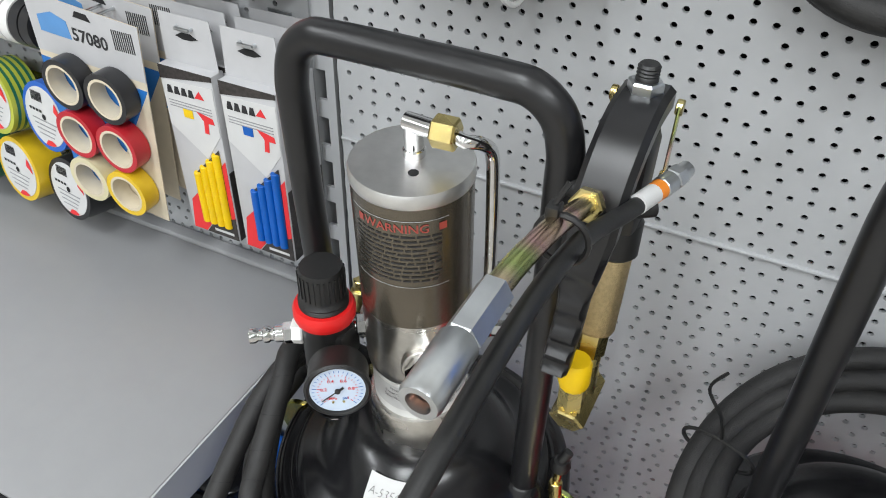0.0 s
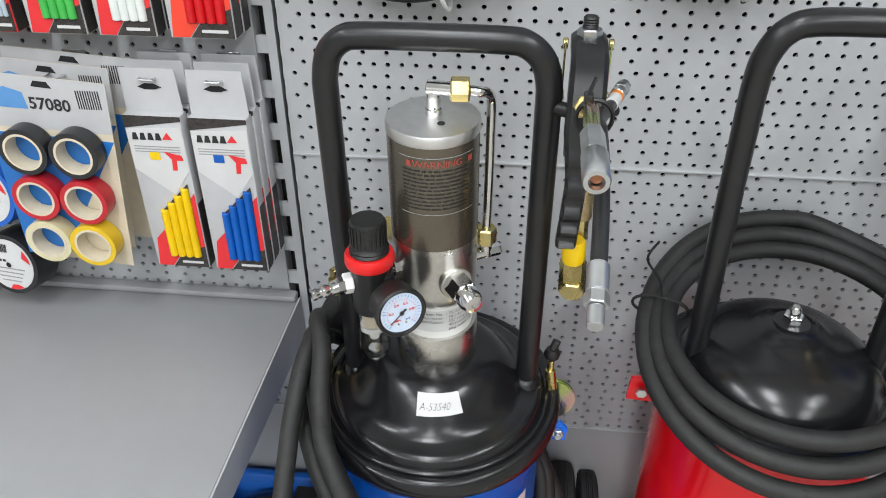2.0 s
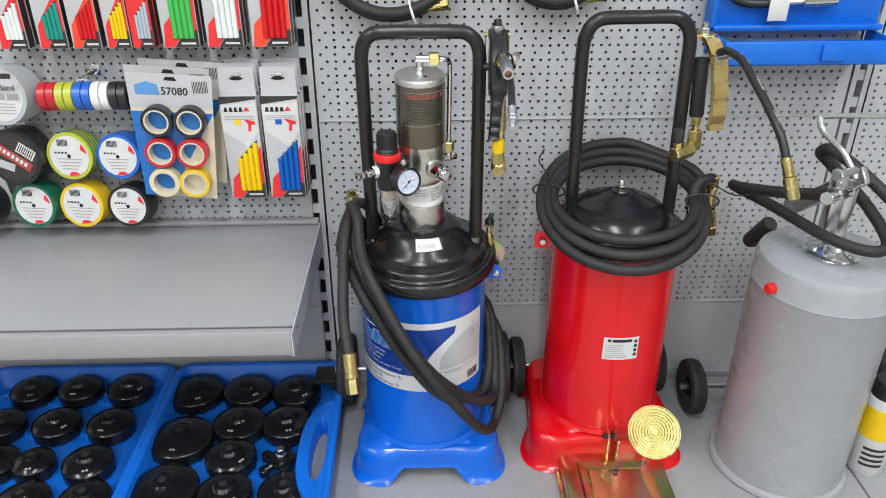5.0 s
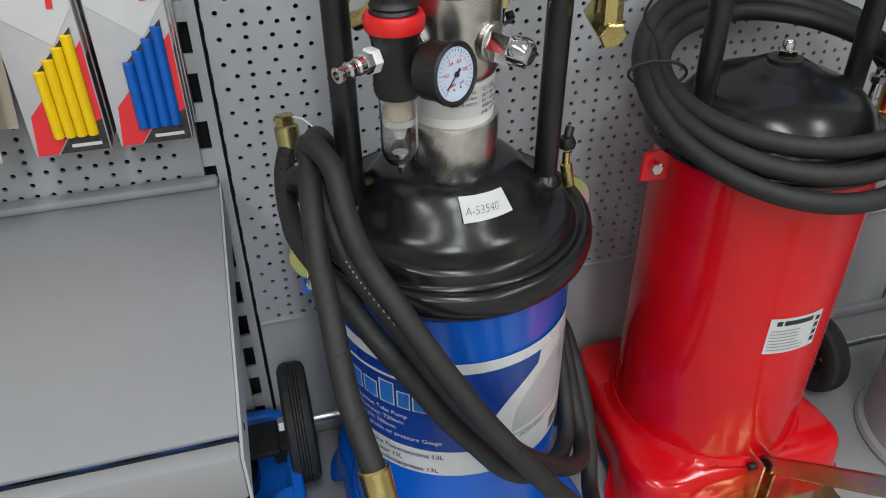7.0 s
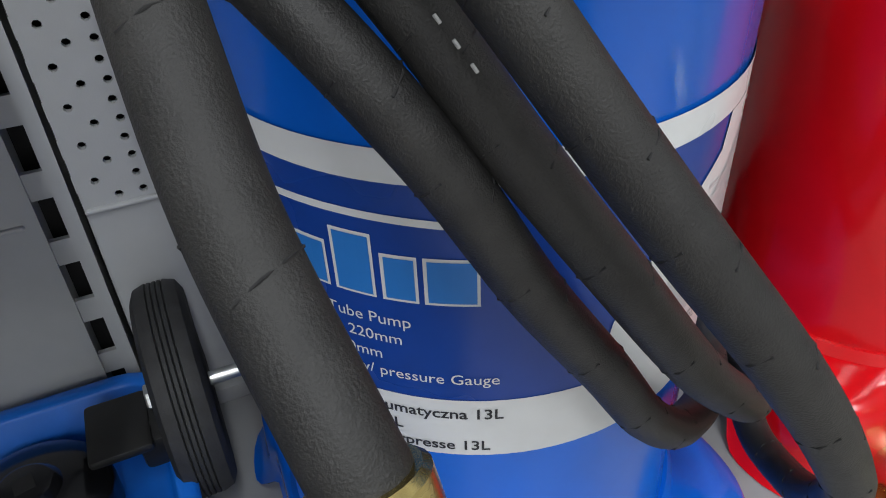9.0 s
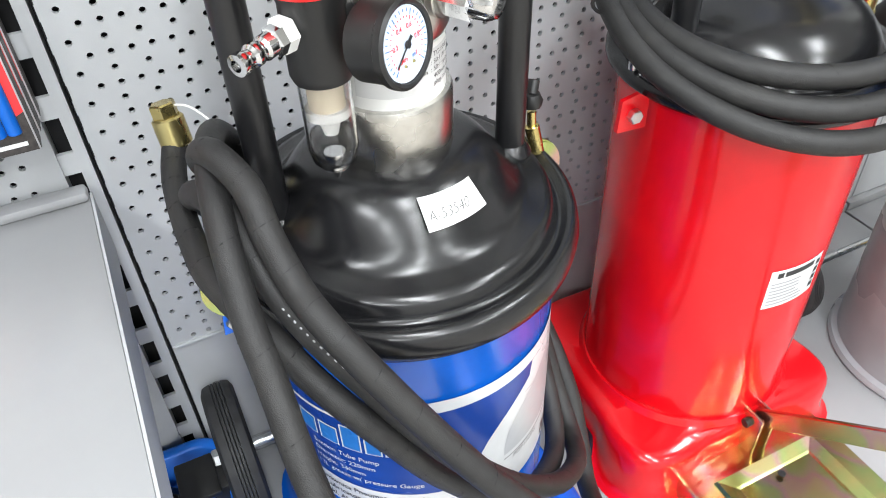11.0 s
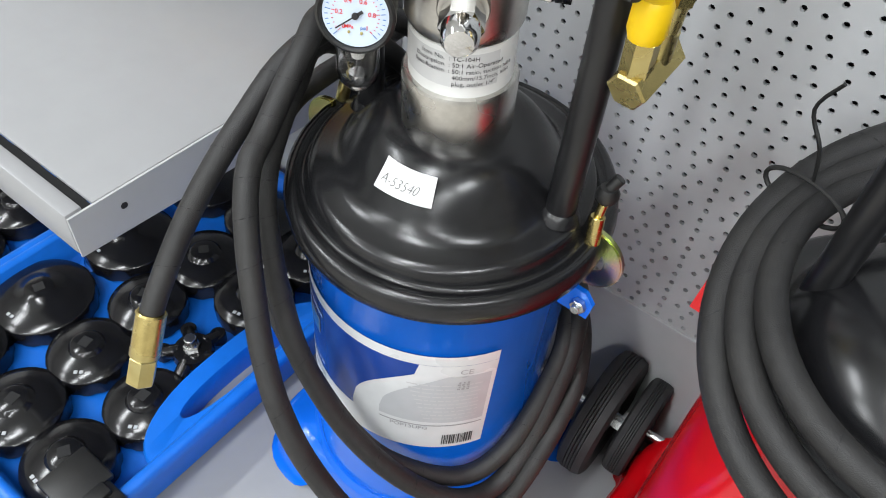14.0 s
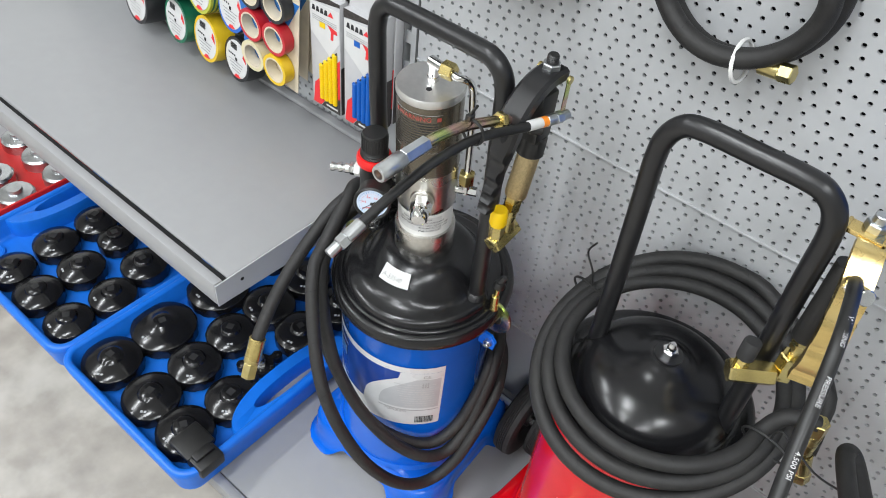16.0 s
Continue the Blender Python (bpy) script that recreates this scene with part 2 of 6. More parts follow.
M_LGREY = node_mat("silver_grey_label", (0.44, 0.45, 0.47), 0.3, 0, 0.03, 80)
M_REDPL = node_mat("red_plastic", (0.72, 0.015, 0.015), 0.35, 0, 0.05)
M_YELPL = node_mat("yellow_plastic", (0.85, 0.55, 0.0), 0.4, 0, 0.05)
M_WHPL = node_mat("white_plastic", (0.78, 0.78, 0.76), 0.4)
M_STICK = {k: node_mat("glue_stick_" + k, c, 0.4, 0, 0.06, 50) for k, c in dict(
    yellow=(0.85, 0.56, 0.0), blue=(0.0, 0.10, 0.45), green=(0.06, 0.45, 0.08), white=(0.75, 0.78, 0.75), red=(0.60, 0.005, 0.01), teal=(0.01, 0.28, 0.22), ice=(0.42, 0.50, 0.56)).items()}
M_TAPE = {k: node_mat("tape_" + k, c, 0.3, 0, 0.06, 50) for k, c in dict(
    black=(0.02, 0.02, 0.022), red=(0.50, 0.02, 0.03), yellow=(0.75, 0.50, 0.02), cream=(0.66, 0.60, 0.38), green=(0.01, 0.13, 0.07), blue=(0.02, 0.12, 0.50), white=(0.74, 0.74, 0.72), lime=(0.45, 0.48, 0.05), silver=(0.42, 0.44, 0.46)).items()}


def rainbow_zinc():
    """Yellow passivated zinc with drifting green, pink and gold."""
    m = node_mat("rainbow_zinc", (0.6, 0.5, 0.25), 0.24, 1.0, 0.1, 40, 0.03, 300)
    nt = m.node_tree
    n = nt.nodes.new("ShaderNodeTexNoise")
    n.inputs["Scale"].default_value = 14
    n.inputs["Detail"].default_value = 2
    tc = nt.nodes.new("ShaderNodeTexCoord")
    nt.links.new(tc.outputs["Object"], n.inputs["Vector"])
    r = nt.nodes.new("ShaderNodeValToRGB")
    cr = r.color_ramp
    cr.elements[0].position, cr.elements[0].color = 0.32, (0.62, 0.50, 0.20, 1)
    cr.elements[1].position, cr.elements[1].color = 0.68, (0.66, 0.52, 0.24, 1)
    for p, c in ((0.42, (0.45, 0.55, 0.20, 1)), (0.50, (0.66, 0.40, 0.38, 1)), (0.58, (0.62, 0.55, 0.25, 1))):
        e = cr.elements.new(p)
        e.color = c
    nt.links.new(n.outputs["Fac"], r.inputs["Fac"])
    nt.links.new(r.outputs["Color"], nt.nodes["Principled BSDF"].inputs["Base Color"])
    return m


M_RAINBOW = rainbow_zinc()


def clear_plastic(name, tint, rough):
    m = bpy.data.materials.new(name)
    m.use_nodes = True
    b = m.node_tree.nodes["Principled BSDF"]
    b.inputs["Base Color"].default_value = (*tint, 1)
    b.inputs["Transmission Weight"].default_value = 1.0
    b.inputs["Roughness"].default_value = rough
    b.inputs["IOR"].default_value = 1.3
    return m


M_CLEAR = clear_plastic("clear_plastic", (0.95, 0.95, 0.95), 0.05)

# ---- the shop round about ----
DECK = 0.31
FLOOR = 0.15


def setting(name, bm, material, label, category, smooth=False):
    return tagged(part(name, bm, material, None, smooth=smooth), label, category, kind="structure")


setting("floor", box(-6, -7, FLOOR - 0.1, 6, 1.2, FLOOR), M_FLOOR, "worn grey polished concrete shop floor", "floor")
setting("ceiling", box(-6, -7, 3.4, 6, 1.2, 3.5), M_WHITE, "plain white shop ceiling", "ceiling")
setting("wall_left", box(-6.1, -7, FLOOR, -6, 1.2, 3.4), M_WHITE, "plain white painted shop wall", "wall")
setting("wall_right", box(6, -7, FLOOR, 6.1, 1.2, 3.4), M_WHITE, "plain white painted shop wall", "wall")
setting("wall_front", box(-6, -7.1, FLOOR, 6, -7, 3.4), M_WHITE, "plain white painted shop wall", "wall")
setting("wall_north", box(-6, 0.10, FLOOR, 6, 0.16, 3.4), M_WHITE, "plain wall behind the shelving", "wall")


# ---- shelving wall of punched steel panels ----
def punched_panel(x0, x1, z0, z1, y0=0.0, thick=0.0012):
    """A steel panel with rows of round holes, alternately 15 and 25 mm apart; each hole is cut through."""
    verts, faces = [], []
    seg = 8
    rad = 0.0027

    def vert(x, y, z):
        verts.append((x, y, z))
        return len(verts) - 1

    nrow = int(round((z1 - z0) / 0.0125))
    for r in range(nrow):
        za, zb = z0 + r * 0.0125, z0 + (r + 1) * 0.0125
        zc = (za + zb) / 2
        pitch, off = (0.015, 0.013) if r % 2 == 0 else (0.025, 0.007)
        k0 = math.ceil((x0 + 0.010 - off) / pitch)
        xs = []
        k = k0
        while off + k * pitch < x1 - 0.010:
            xs.append(off + k * pitch)
            k += 1
        left = xs[0] - pitch / 2
        right = xs[-1] + pitch / 2
        for a, b in ((x0, left), (right, x1)):
            if b > a:
                faces.append((vert(a, y0, za), vert(b, y0, za), vert(b, y0, zb), vert(a, y0, zb)))
        for xc in xs:
            ring, back, outer = [], [], []
            hx, hz = pitch / 2, 0.00625
            for i in range(seg):
                an = 2 * math.pi * (i + 0.5) / seg
                c, s = math.cos(an), math.sin(an)
                ring.append(vert(xc + rad * c, y0, zc + rad * s))
                back.append(vert(xc + rad * c, y0 + thick + 0.003, zc + rad * s))
            corner = [vert(xc + hx, y0, zc + hz), vert(xc - hx, y0, zc + hz), vert(xc - hx, y0, zc - hz), vert(xc + hx, y0, zc - hz)]
            for i in range(seg):
                j = (i + 1) % seg
                faces.append((ring[j], ring[i], back[i], back[j]))
            # fan from each corner to the two nearest ring edges, and a face for each side
            order = [(0, (0, 1)), (1, (2, 3)), (2, (4, 5)), (3, (6, 7))]
            for ci, (i, j) in order:
                faces.append((corner[ci], ring[i], ring[j])[::-1])
                nxt = (ci + 1) % 4
                faces.append((corner[ci], ring[j], ring[(j + 1) % seg], corner[nxt])[::-1])
    me = bpy.data.meshes.new("back_panel")
    me.from_pydata(verts, [], faces)
    me.update()
    ob = link_mesh("back_panel", me, M_PANEL, None, smooth=False)
    return tagged(ob, "grey punched steel shelving back panel with small round holes", "panel", kind="structure")


for bx0, bx1 in ((-0.985, -0.015), (0.020, 0.980), (1.020, 1.6)):
    for pz in (0.902, 1.302):
        if bx0 > 1 and pz > 1.2:
            continue
        punched_panel(bx0, bx1, pz, pz + 0.3995)
    punched_panel(bx0, bx1, 0.502, 0.9015 - 0.0)
    setting("back_panel_plain", box(bx0, 0.0, 0.295, bx1, 0.012, 0.5005, 0.001), M_PANEL, "plain grey steel lower back panel", "panel")
    # folded seams between the panels
    for sz in (0.5015, 0.9018, 1.3018):
        setting("trim", box(bx0, -0.0032, sz - 0.0022, bx1, 0.010, sz + 0.0012, 0.0012), M_PANEL, "narrow folded seam between steel panels", "trim")
# Added near-black sheet that gives the panel holes their shade by colour.
setting("backing", box(-1.0, 0.030, 0.25, 1.62, 0.034, 1.72), M_DARK, "near-black sheet painted as the shade behind the punched panels", "backing")


def upright(x):
    """A slotted steel post: two flanges and a web cut by a slot every 50 mm."""
    w, zt = 0.016, 1.75
    root = thing("shelf_upright", (x, 0.01, FLOOR), "grey slotted steel shelving upright between panels", "shelving post", "shelving uprights")
    bms = [box(x - w, -0.001, FLOOR, x - 0.0065, 0.028, zt), box(x + 0.0065, -0.001, FLOOR, x + w, 0.028, zt), box(x - w, 0.026, FLOOR, x + w, 0.029, zt)]
    z = 0.20
    while z < zt - 0.05:
        bms.append(box(x - 0.0066, 0.002, z + 0.0155, x + 0.0066, 0.006, z + 0.0345))
        z += 0.05
    part("post", join(*bms), M_PANEL, root, smooth=False)
    # The shade inside the slots is a dark strip set before the web.
    part("slot_shadow", box(x - 0.0065, 0.022, FLOOR + 0.01, x + 0.0065, 0.0255, zt - 0.01), M_DARK, root, "dark strip painted as the shade inside the post slots", smooth=False)
    return root


for ux in (-1.0, 0.0, 1.0):
    upright(ux)

# ---- base deck and shelf ----


def deck_unit(x0, x1):
    root = thing("base_deck", ((x0 + x1) / 2, -0.22, FLOOR), "grey steel base deck of the shelving with folded front", "shelf", "base decks")
    part("deck_plate", box(x0, -0.452, DECK - 0.025, x1, 0.0, DECK, 0.0015), M_DECK, root)
    part("front_lip", box(x0, -0.470, DECK - 0.035, x1, -0.4535, DECK + 0.001, 0.003), M_DECK, root)
    part("kick_plate", box(x0, -0.440, FLOOR, x1, -0.430, DECK - 0.026), M_PANEL, root)
    part("back_lip", box(x0, -0.012, DECK + 0.0002, x1, -0.0005, DECK + 0.016, 0.002), M_DECK, root)
    return root


for dx0, dx1 in ((-1.995, -1.004), (-0.998, -0.002), (0.002, 0.998), (1.002, 1.6)):
    deck_unit(dx0, dx1)


def wall_shelf(x0, x1, z, name_label):
    root = thing("wall_shelf", ((x0 + x1) / 2, -0.18, z - 0.04), name_label, "shelf")
    part("shelf_plate", box(x0, -0.362, z - 0.004, x1, -0.006, z, 0.0015), M_DECK, root)
    part("front_lip", box(x0, -0.385, z - 0.040, x1, -0.370, z + 0.002, 0.0025), M_DECK, root)
    # Dark-coloured strip stands in for shade between the plate and the lip.
    part("lip_channel", box(x0, -0.371, z - 0.012, x1, -0.361, z - 0.006), M_DARK, root)
    part("back_lip", box(x0, -0.020, z, x1, -0.003, z + 0.010, 0.004), M_DECK, root)
    side = sheet([(-0.384, z - 0.042), (-0.004, z - 0.062), (-0.004, z - 0.001), (-0.384, z - 0.001)], 0.002, Matrix(((0, 0, 1, x1), (1, 0, 0, 0), (0, 1, 0, 0), (0, 0, 0, 1))))
    br = part("side_bracket", side, M_PANEL, root)
    part("screw_hole", rod((x1 + 0.0018, -0.340, z - 0.018), (x1 + 0.0026, -0.340, z - 0.018), 0.003, 12), M_DARK, br)
    return root


wall_shelf(-0.996, 0.006, 0.700, "empty grey steel shelf above the tool cases")

# ---- air-driven grease pump with blue drum ----
A = (0.205, -0.186)
AT = Matrix.Translation((*A, 0))


def pump_base(root, drum_at, cx, cy, mat, front, back, deep):
    """A pressed-steel foot: a trapezoid plate with a skirt, four hollow corner legs with flared toes, and a raised seat for the drum."""
    n = 128
    half = lambda y: front + (back - front) * (y + deep) / (2 * deep)
    plan, corner = [], []
    for i in range(n):
        a = 2 * math.pi * i / n
        c, si = math.cos(a), math.sin(a)
        k = 1 / (abs(c) ** 7 + abs(si) ** 7) ** (1 / 7)
        y = deep * k * si
        plan.append(Vector((half(y) * k * c, y, 0)))
        w = min(1, max(0, (abs(math.sin(2 * a)) - 0.62) / 0.30))
        corner.append(w * w * (3 - 2 * w))
    out = [(plan[(i + 1) % n] - plan[i - 1]).cross(Vector((0, 0, 1))).normalized() for i in range(n)]
    bm = bmesh.new()
    top = DECK + 0.072

    def ring(offset, z):
        return [bm.verts.new((cx + plan[i].x + out[i].x * offset(corner[i]), cy + plan[i].y + out[i].y * offset(corner[i]), z(corner[i]))) for i in range(n)]

    end = lambda c: DECK + 0.030 * (1 - c)
    rings = [[bm.verts.new((drum_at[0] + 0.112 * math.cos(2 * math.pi * i / n), drum_at[1] + 0.112 * math.sin(2 * math.pi * i / n), top + 0.012)) for i in range(n)]]
    rings.append([bm.verts.new((drum_at[0] + 0.1155 * math.cos(2 * math.pi * i / n), drum_at[1] + 0.1155 * math.sin(2 * math.pi * i / n), top + 0.004)) for i in range(n)])
    rings.append(ring(lambda c: -0.012, lambda c: top))
    rings.append(ring(lambda c: -0.005, lambda c: top - 0.0015))
    rings.append(ring(lambda c: -0.001 + 0.002 * c, lambda c: top - 0.006))
    rings.append(ring(lambda c: 0.001 + 0.004 * c, lambda c: top - 0.014))
    rings.append(ring(lambda c: 0.001 + 0.006 * c, lambda c: end(c) * 0.45 + (top - 0.014) * 0.55))
    rings.append(ring(lambda c: 0.001 + 0.008 * c, lambda c: end(c) + 0.012))
    rings.append(ring(lambda c: 0.002 + 0.012 * c, lambda c: end(c) + 0.005))
    rings.append(ring(lambda c: 0.004 + 0.016 * c, lambda c: end(c) + 0.001))
    rings.append(ring(lambda c: 0.003 + 0.016 * c, lambda c: end(c)))
    rings.append(ring(lambda c: -0.002 + 0.008 * c, lambda c: end(c) + 0.001))
    rings.append(ring(lambda c: -0.004, lambda c: end(c) + 0.020))
    for a, b in zip(rings, rings[1:]):
        for i in range(n):
            bm.faces.new((a[i], a[(i + 1) % n], b[(i + 1) % n], b[i]))
    bm.faces.new(rings[0][::-1])
    return part("base", bm, mat, root, "pressed steel base with four flared feet", angle=50)


def wheel(parent, c, r, w, hub):
    """A rubber wheel on an axle that runs along x."""
    turn = Matrix.Translation(c) @ pose(0, 0, 0, 0, 90, 0)
    prof = [(r * 0.50, -w * 0.36), (r * 0.62, -w * 0.46), (r * 0.88, -w * 0.5), (r * 0.97, -w * 0.40), (r, -w * 0.2)]
    k = 4
    for i in range(k):
        z = -w * 0.2 + w * 0.4 * (i + 0.5) / k
        prof += [(r, z - w * 0.02), (r * 0.975, z), (r, z + w * 0.02)]
    prof += [(r, w * 0.2), (r * 0.97, w * 0.40), (r * 0.88, w * 0.5), (r * 0.62, w * 0.46), (r * 0.50, w * 0.36), (r * 0.42, w * 0.2), (r * 0.42, -w * 0.2), (r * 0.50, -w * 0.36)]
    wh = part("wheel", lathe(prof, 40, turn), M_TYRE, parent, "black rubber wheel")
    spokes = [lathe([(0, -w * 0.4), (r * 0.2, -w * 0.4), (r * 0.22, 0), (r * 0.2, w * 0.4), (0, w * 0.4)], 20, turn)]
    for i in range(5):
        an = 2 * math.pi * i / 5
        d = Vector((0, math.cos(an), math.sin(an)))
        spokes.append(rod(Vector(c) + d * r * 0.15, Vector(c) + d * r * 0.46, r * 0.07, 8))
    part("rim", join(*spokes), M_BLKP, wh, "black plastic spoked rim")
    part("axle_nut", hexnut(Vector(c) + Vector((hub * w * 0.38, 0, 0)), Vector(c) + Vector((hub * w * 0.75, 0, 0)), r * 0.13), M_ZINC, wh, "zinc axle nut")
    return wh


pump = thing("air_grease_pump", (*A, DECK), "blue drum air-operated grease pump with black lid and steel motor", "grease pump", "grease pumps")
pump_base(pump, A, 0.210, -0.172, M_BLUE, 0.128, 0.116, 0.124)
part("drum", lathe([(0.05, 0.385), (0.1085, 0.385), (0.1100, 0.392), (0.1085, 0.402), (0.1085, 0.700), (0.111, 0.704), (0.111, 0.712), (0.08, 0.712)], 72, AT), M_BLUE, pump, "glossy blue steel drum")
part("lid", lathe([(0.1085, 0.709), (0.121, 0.710), (0.1255, 0.716), (0.1265, 0.724), (0.1245, 0.733), (0.1205, 0.737), (0.1165, 0.736), (0.1135, 0.733), (0.1105, 0.733), (0.1085, 0.737), (0.1070, 0.743), (0.1045, 0.7465),
                   (0.100, 0.748), (0.090, 0.7500), (0.0850, 0.7530), (0.0805, 0.7575), (0.0765, 0.7635), (0.0715, 0.7700), (0.0665, 0.7765), (0.0605, 0.7825), (0.0540, 0.7870), (0.0470, 0.7898), (0.0415, 0.7910), (0.030, 0.792)], 88, AT), M_LID, pump, "black painted stepped lid", angle=70)
part("neck_ring", lathe([(0.028, 0.789), (0.0382, 0.789), (0.0389, 0.791), (0.0389, 0.829), (0.0375, 0.832), (0.034, 0.8325), (0.030, 0.8325)], 56, AT), M_STEEL, pump, "turned steel neck ring")
part("neck_collar", lathe([(0.030, 0.831), (0.0345, 0.831), (0.0345, 0.868), (0.028, 0.870)], 48, AT), M_WHPL, pump, "white collar under the motor")
part("motor_body", lathe([(0.030, 0.869), (0.0352, 0.870), (0.0372, 0.874), (0.0377, 0.880), (0.0377, 0.934), (0.030, 0.934)], 56, AT), M_STEEL, pump, "brushed steel motor housing")
part("motor_sleeve", lathe([(0.030, 0.9335), (0.0379, 0.9335), (0.0379, 1.0315), (0.030, 1.0315)], 56, AT), M_BROWN, pump, "smoky brown metal sleeve")
cap = part("motor_cap", lathe([(0.030, 1.031), (0.0382, 1.031), (0.0387, 1.0325), (0.0387, 1.0380), (0.0375, 1.0405), (0.0, 1.0410)], 56, AT), M_ALU, pump, "flat aluminium motor cap")
part("cap_plug", rod((A[0] + 0.008, A[1] - 0.013, 1.0400), (A[0] + 0.008, A[1] - 0.013, 1.0414), 0.0032, 16), M_DARK, cap)

# air pipe from the cap down the side
fx, fy = A[0] + 0.000, A[1] + 0.003
part("elbow_fitting", join(rod((fx, fy, 1.0405), (fx, fy, 1.0465), 0.0068), rod((fx, fy, 1.046), (fx, fy, 1.066), 0.0058), rod((fx - 0.005, fy, 1.0635), (fx + 0.018, fy - 0.002, 1.0635), 0.0058)), M_CHROME, pump, "nickel elbow fitting")
part("pipe_nut", hexnut((fx + 0.014, fy - 0.002, 1.0635), (fx + 0.029, fy - 0.001, 1.0635), 0.0098), M_BRASS, pump, "pale brass hex nut")
part("air_pipe", tube(smooth_line([(fx + 0.026, fy - 0.001, 1.0635), (0.240, -0.188, 1.0635), (0.2475, -0.181, 1.060), (0.2505, -0.173, 1.049), (0.2505, -0.169, 1.02), (0.250, -0.166, 0.96), (0.249, -0.165, 0.915)], 6), 0.0042, 14), M_CHROME, pump, "bent chrome air pipe")
part("pipe_nut", hexnut((0.249, -0.165, 0.922), (0.249, -0.165, 0.905), 0.0098), M_BRASS, pump, "pale brass hex nut")
part("elbow_fitting", join(rod((0.249, -0.165, 0.906), (0.249, -0.165, 0.890), 0.006), rod((0.249, -0.165, 0.8945), (0.225, -0.178, 0.8945), 0.0062), hexnut((0.252, -0.164, 0.8945), (0.262, -0.159, 0.8945), 0.0062)), M_CHROME, pump, "nickel elbow fitting")
# outlet bolt
bd = Vector((math.cos(radians(-57)), math.sin(radians(-57)), 0))
bc = Vector((*A, 0.899))
part("outlet_boss", rod(bc + bd * 0.036, bc + bd * 0.0415, 0.0150, 28), M_STEEL, pump)
part("outlet_plug", join(hexnut(bc + bd * 0.041, bc + bd * 0.061, 0.0128), lathe([(0, 0.016), (0.0035, 0.016), (0.008, 0.015), (0.0105, 0.011), (0.0112, 0.0)], 28, aim(bc + bd * 0.058, bc + bd * 0.1))), M_CHROME, pump, "chrome hex outlet plug")
part("side_port", lathe([(0, 0.002), (0.010, 0.002), (0.0115, 0.0), (0.0125, 0.002), (0.013, 0.0)], 28, aim(bc + Vector((-0.037, -0.012, -0.004)), bc + Vector((-0.2, -0.07, -0.004)))), M_STEEL, pump)
# rear brass fitting where the hose leaves
part("rear_fitting", join(hexnut((0.172, -0.170, 0.905), (0.150, -0.150, 0.905), 0.010), rod((0.155, -0.155, 0.905), (0.140, -0.140, 0.895), 0.008)), M_BRASS, pump, "brass outlet fitting")

# printed sleeve and neck label


def words_on(text, size, cx, cy, radius, around, z, mat, parent, name="lettering", align="CENTER", bold=0.0):
    bm = wrap(lettering(text, size, pose(0, 0, z, 90, 0, 0), 0, bold, align), cx, cy, radius, around)
    return part(name, bm, mat, parent, smooth=False)


def bars_on(rows, cx, cy, radius, around, mat, parent, name="small_print"):
    """Illegible print: one thin bar for each (x0, x1, z, height)."""
    bms = [wrap(strip(a, b, z, z + h, max(1, int((b - a) / 0.004))), cx, cy, radius, around) for a, b, z, h in rows]
    return part(name, join(*bms), mat, parent, smooth=False)


sleeve = bpy.data.objects["motor_sleeve"]
words_on("WARNING", 0.0085, *A, 0.0383, -78, 1.0145, M_WRED, sleeve, bold=0.0001)
for wx, ww in ((-0.026, 0.004), (0.0265, 0.005)):
    part("warning_mark", wrap(strip(wx, wx + ww, 1.0145, 1.0198, 2), *A, 0.0383, -78), M_WRED, sleeve)
rows = []
random.seed(4)
for i in range(11):
    zz = 1.0105 - i * 0.0035
    x = -0.030
    while x < 0.026:
        w = random.uniform(0.003, 0.009)
        rows.append((x, min(x + w, 0.028), zz, 0.0012))
        x += w + 0.0012
    if i in (3, 7):
        rows[-1] = (0.01, 0.012, zz, 0.0012)
bars_on(rows, *A, 0.0383, -78, M_INK, sleeve)
for z0 in (0.9705, 1.0225):
    part("clear_label", wrap(strip(-0.033, 0.033, z0, z0 + 0.0004, 12), *A, 0.0382, -78), M_LGREY, sleeve)
collar = bpy.data.objects["neck_collar"]
part("paper_label", wrap(strip(-0.045, 0.035, 0.8405, 0.8650, 16), *A, 0.0348, -72), M_PAPER, collar, "printed white neck label")
for i, (a, b) in enumerate((("Item No.", ": TC-104H"), ("Description", ": 50:1 Air-Operated"), ("Specification", ": 50:1 ratio, suction tube"), ("", "  400mm/15.7inch, inlet"), ("", "  plug, outlet 1/4\""))):
    if a:
        words_on(a, 0.0044, *A, 0.0351, -72, 0.8602 - i * 0.0046, M_INK, collar, align="RIGHT").data.transform(Matrix.Identity(4))
    words_on(b, 0.0044, *A, 0.0351, -68, 0.8602 - i * 0.0046, M_INK, collar, align="LEFT")

# drum label
drum = bpy.data.objects["drum"]
DR = 0.1089


def wrap_shape(x0, x1, low, high, mat, parent, name, n=24, lift=0.0, label=""):
    """A curved patch on the drum between two edges given as functions of x (metres round from the front)."""
    bm = bmesh.new()
    lo = [bm.verts.new((x0 + (x1 - x0) * i / n, lift, low(x0 + (x1 - x0) * i / n))) for i in range(n + 1)]
    hi = [bm.verts.new((x0 + (x1 - x0) * i / n, lift, high(x0 + (x1 - x0) * i / n))) for i in range(n + 1)]
    for i in range(n):
        bm.faces.new((lo[i], lo[i + 1], hi[i + 1], hi[i]))
    return part(name, wrap(bm, *A, DR, -90), mat, parent, label, smooth=True)


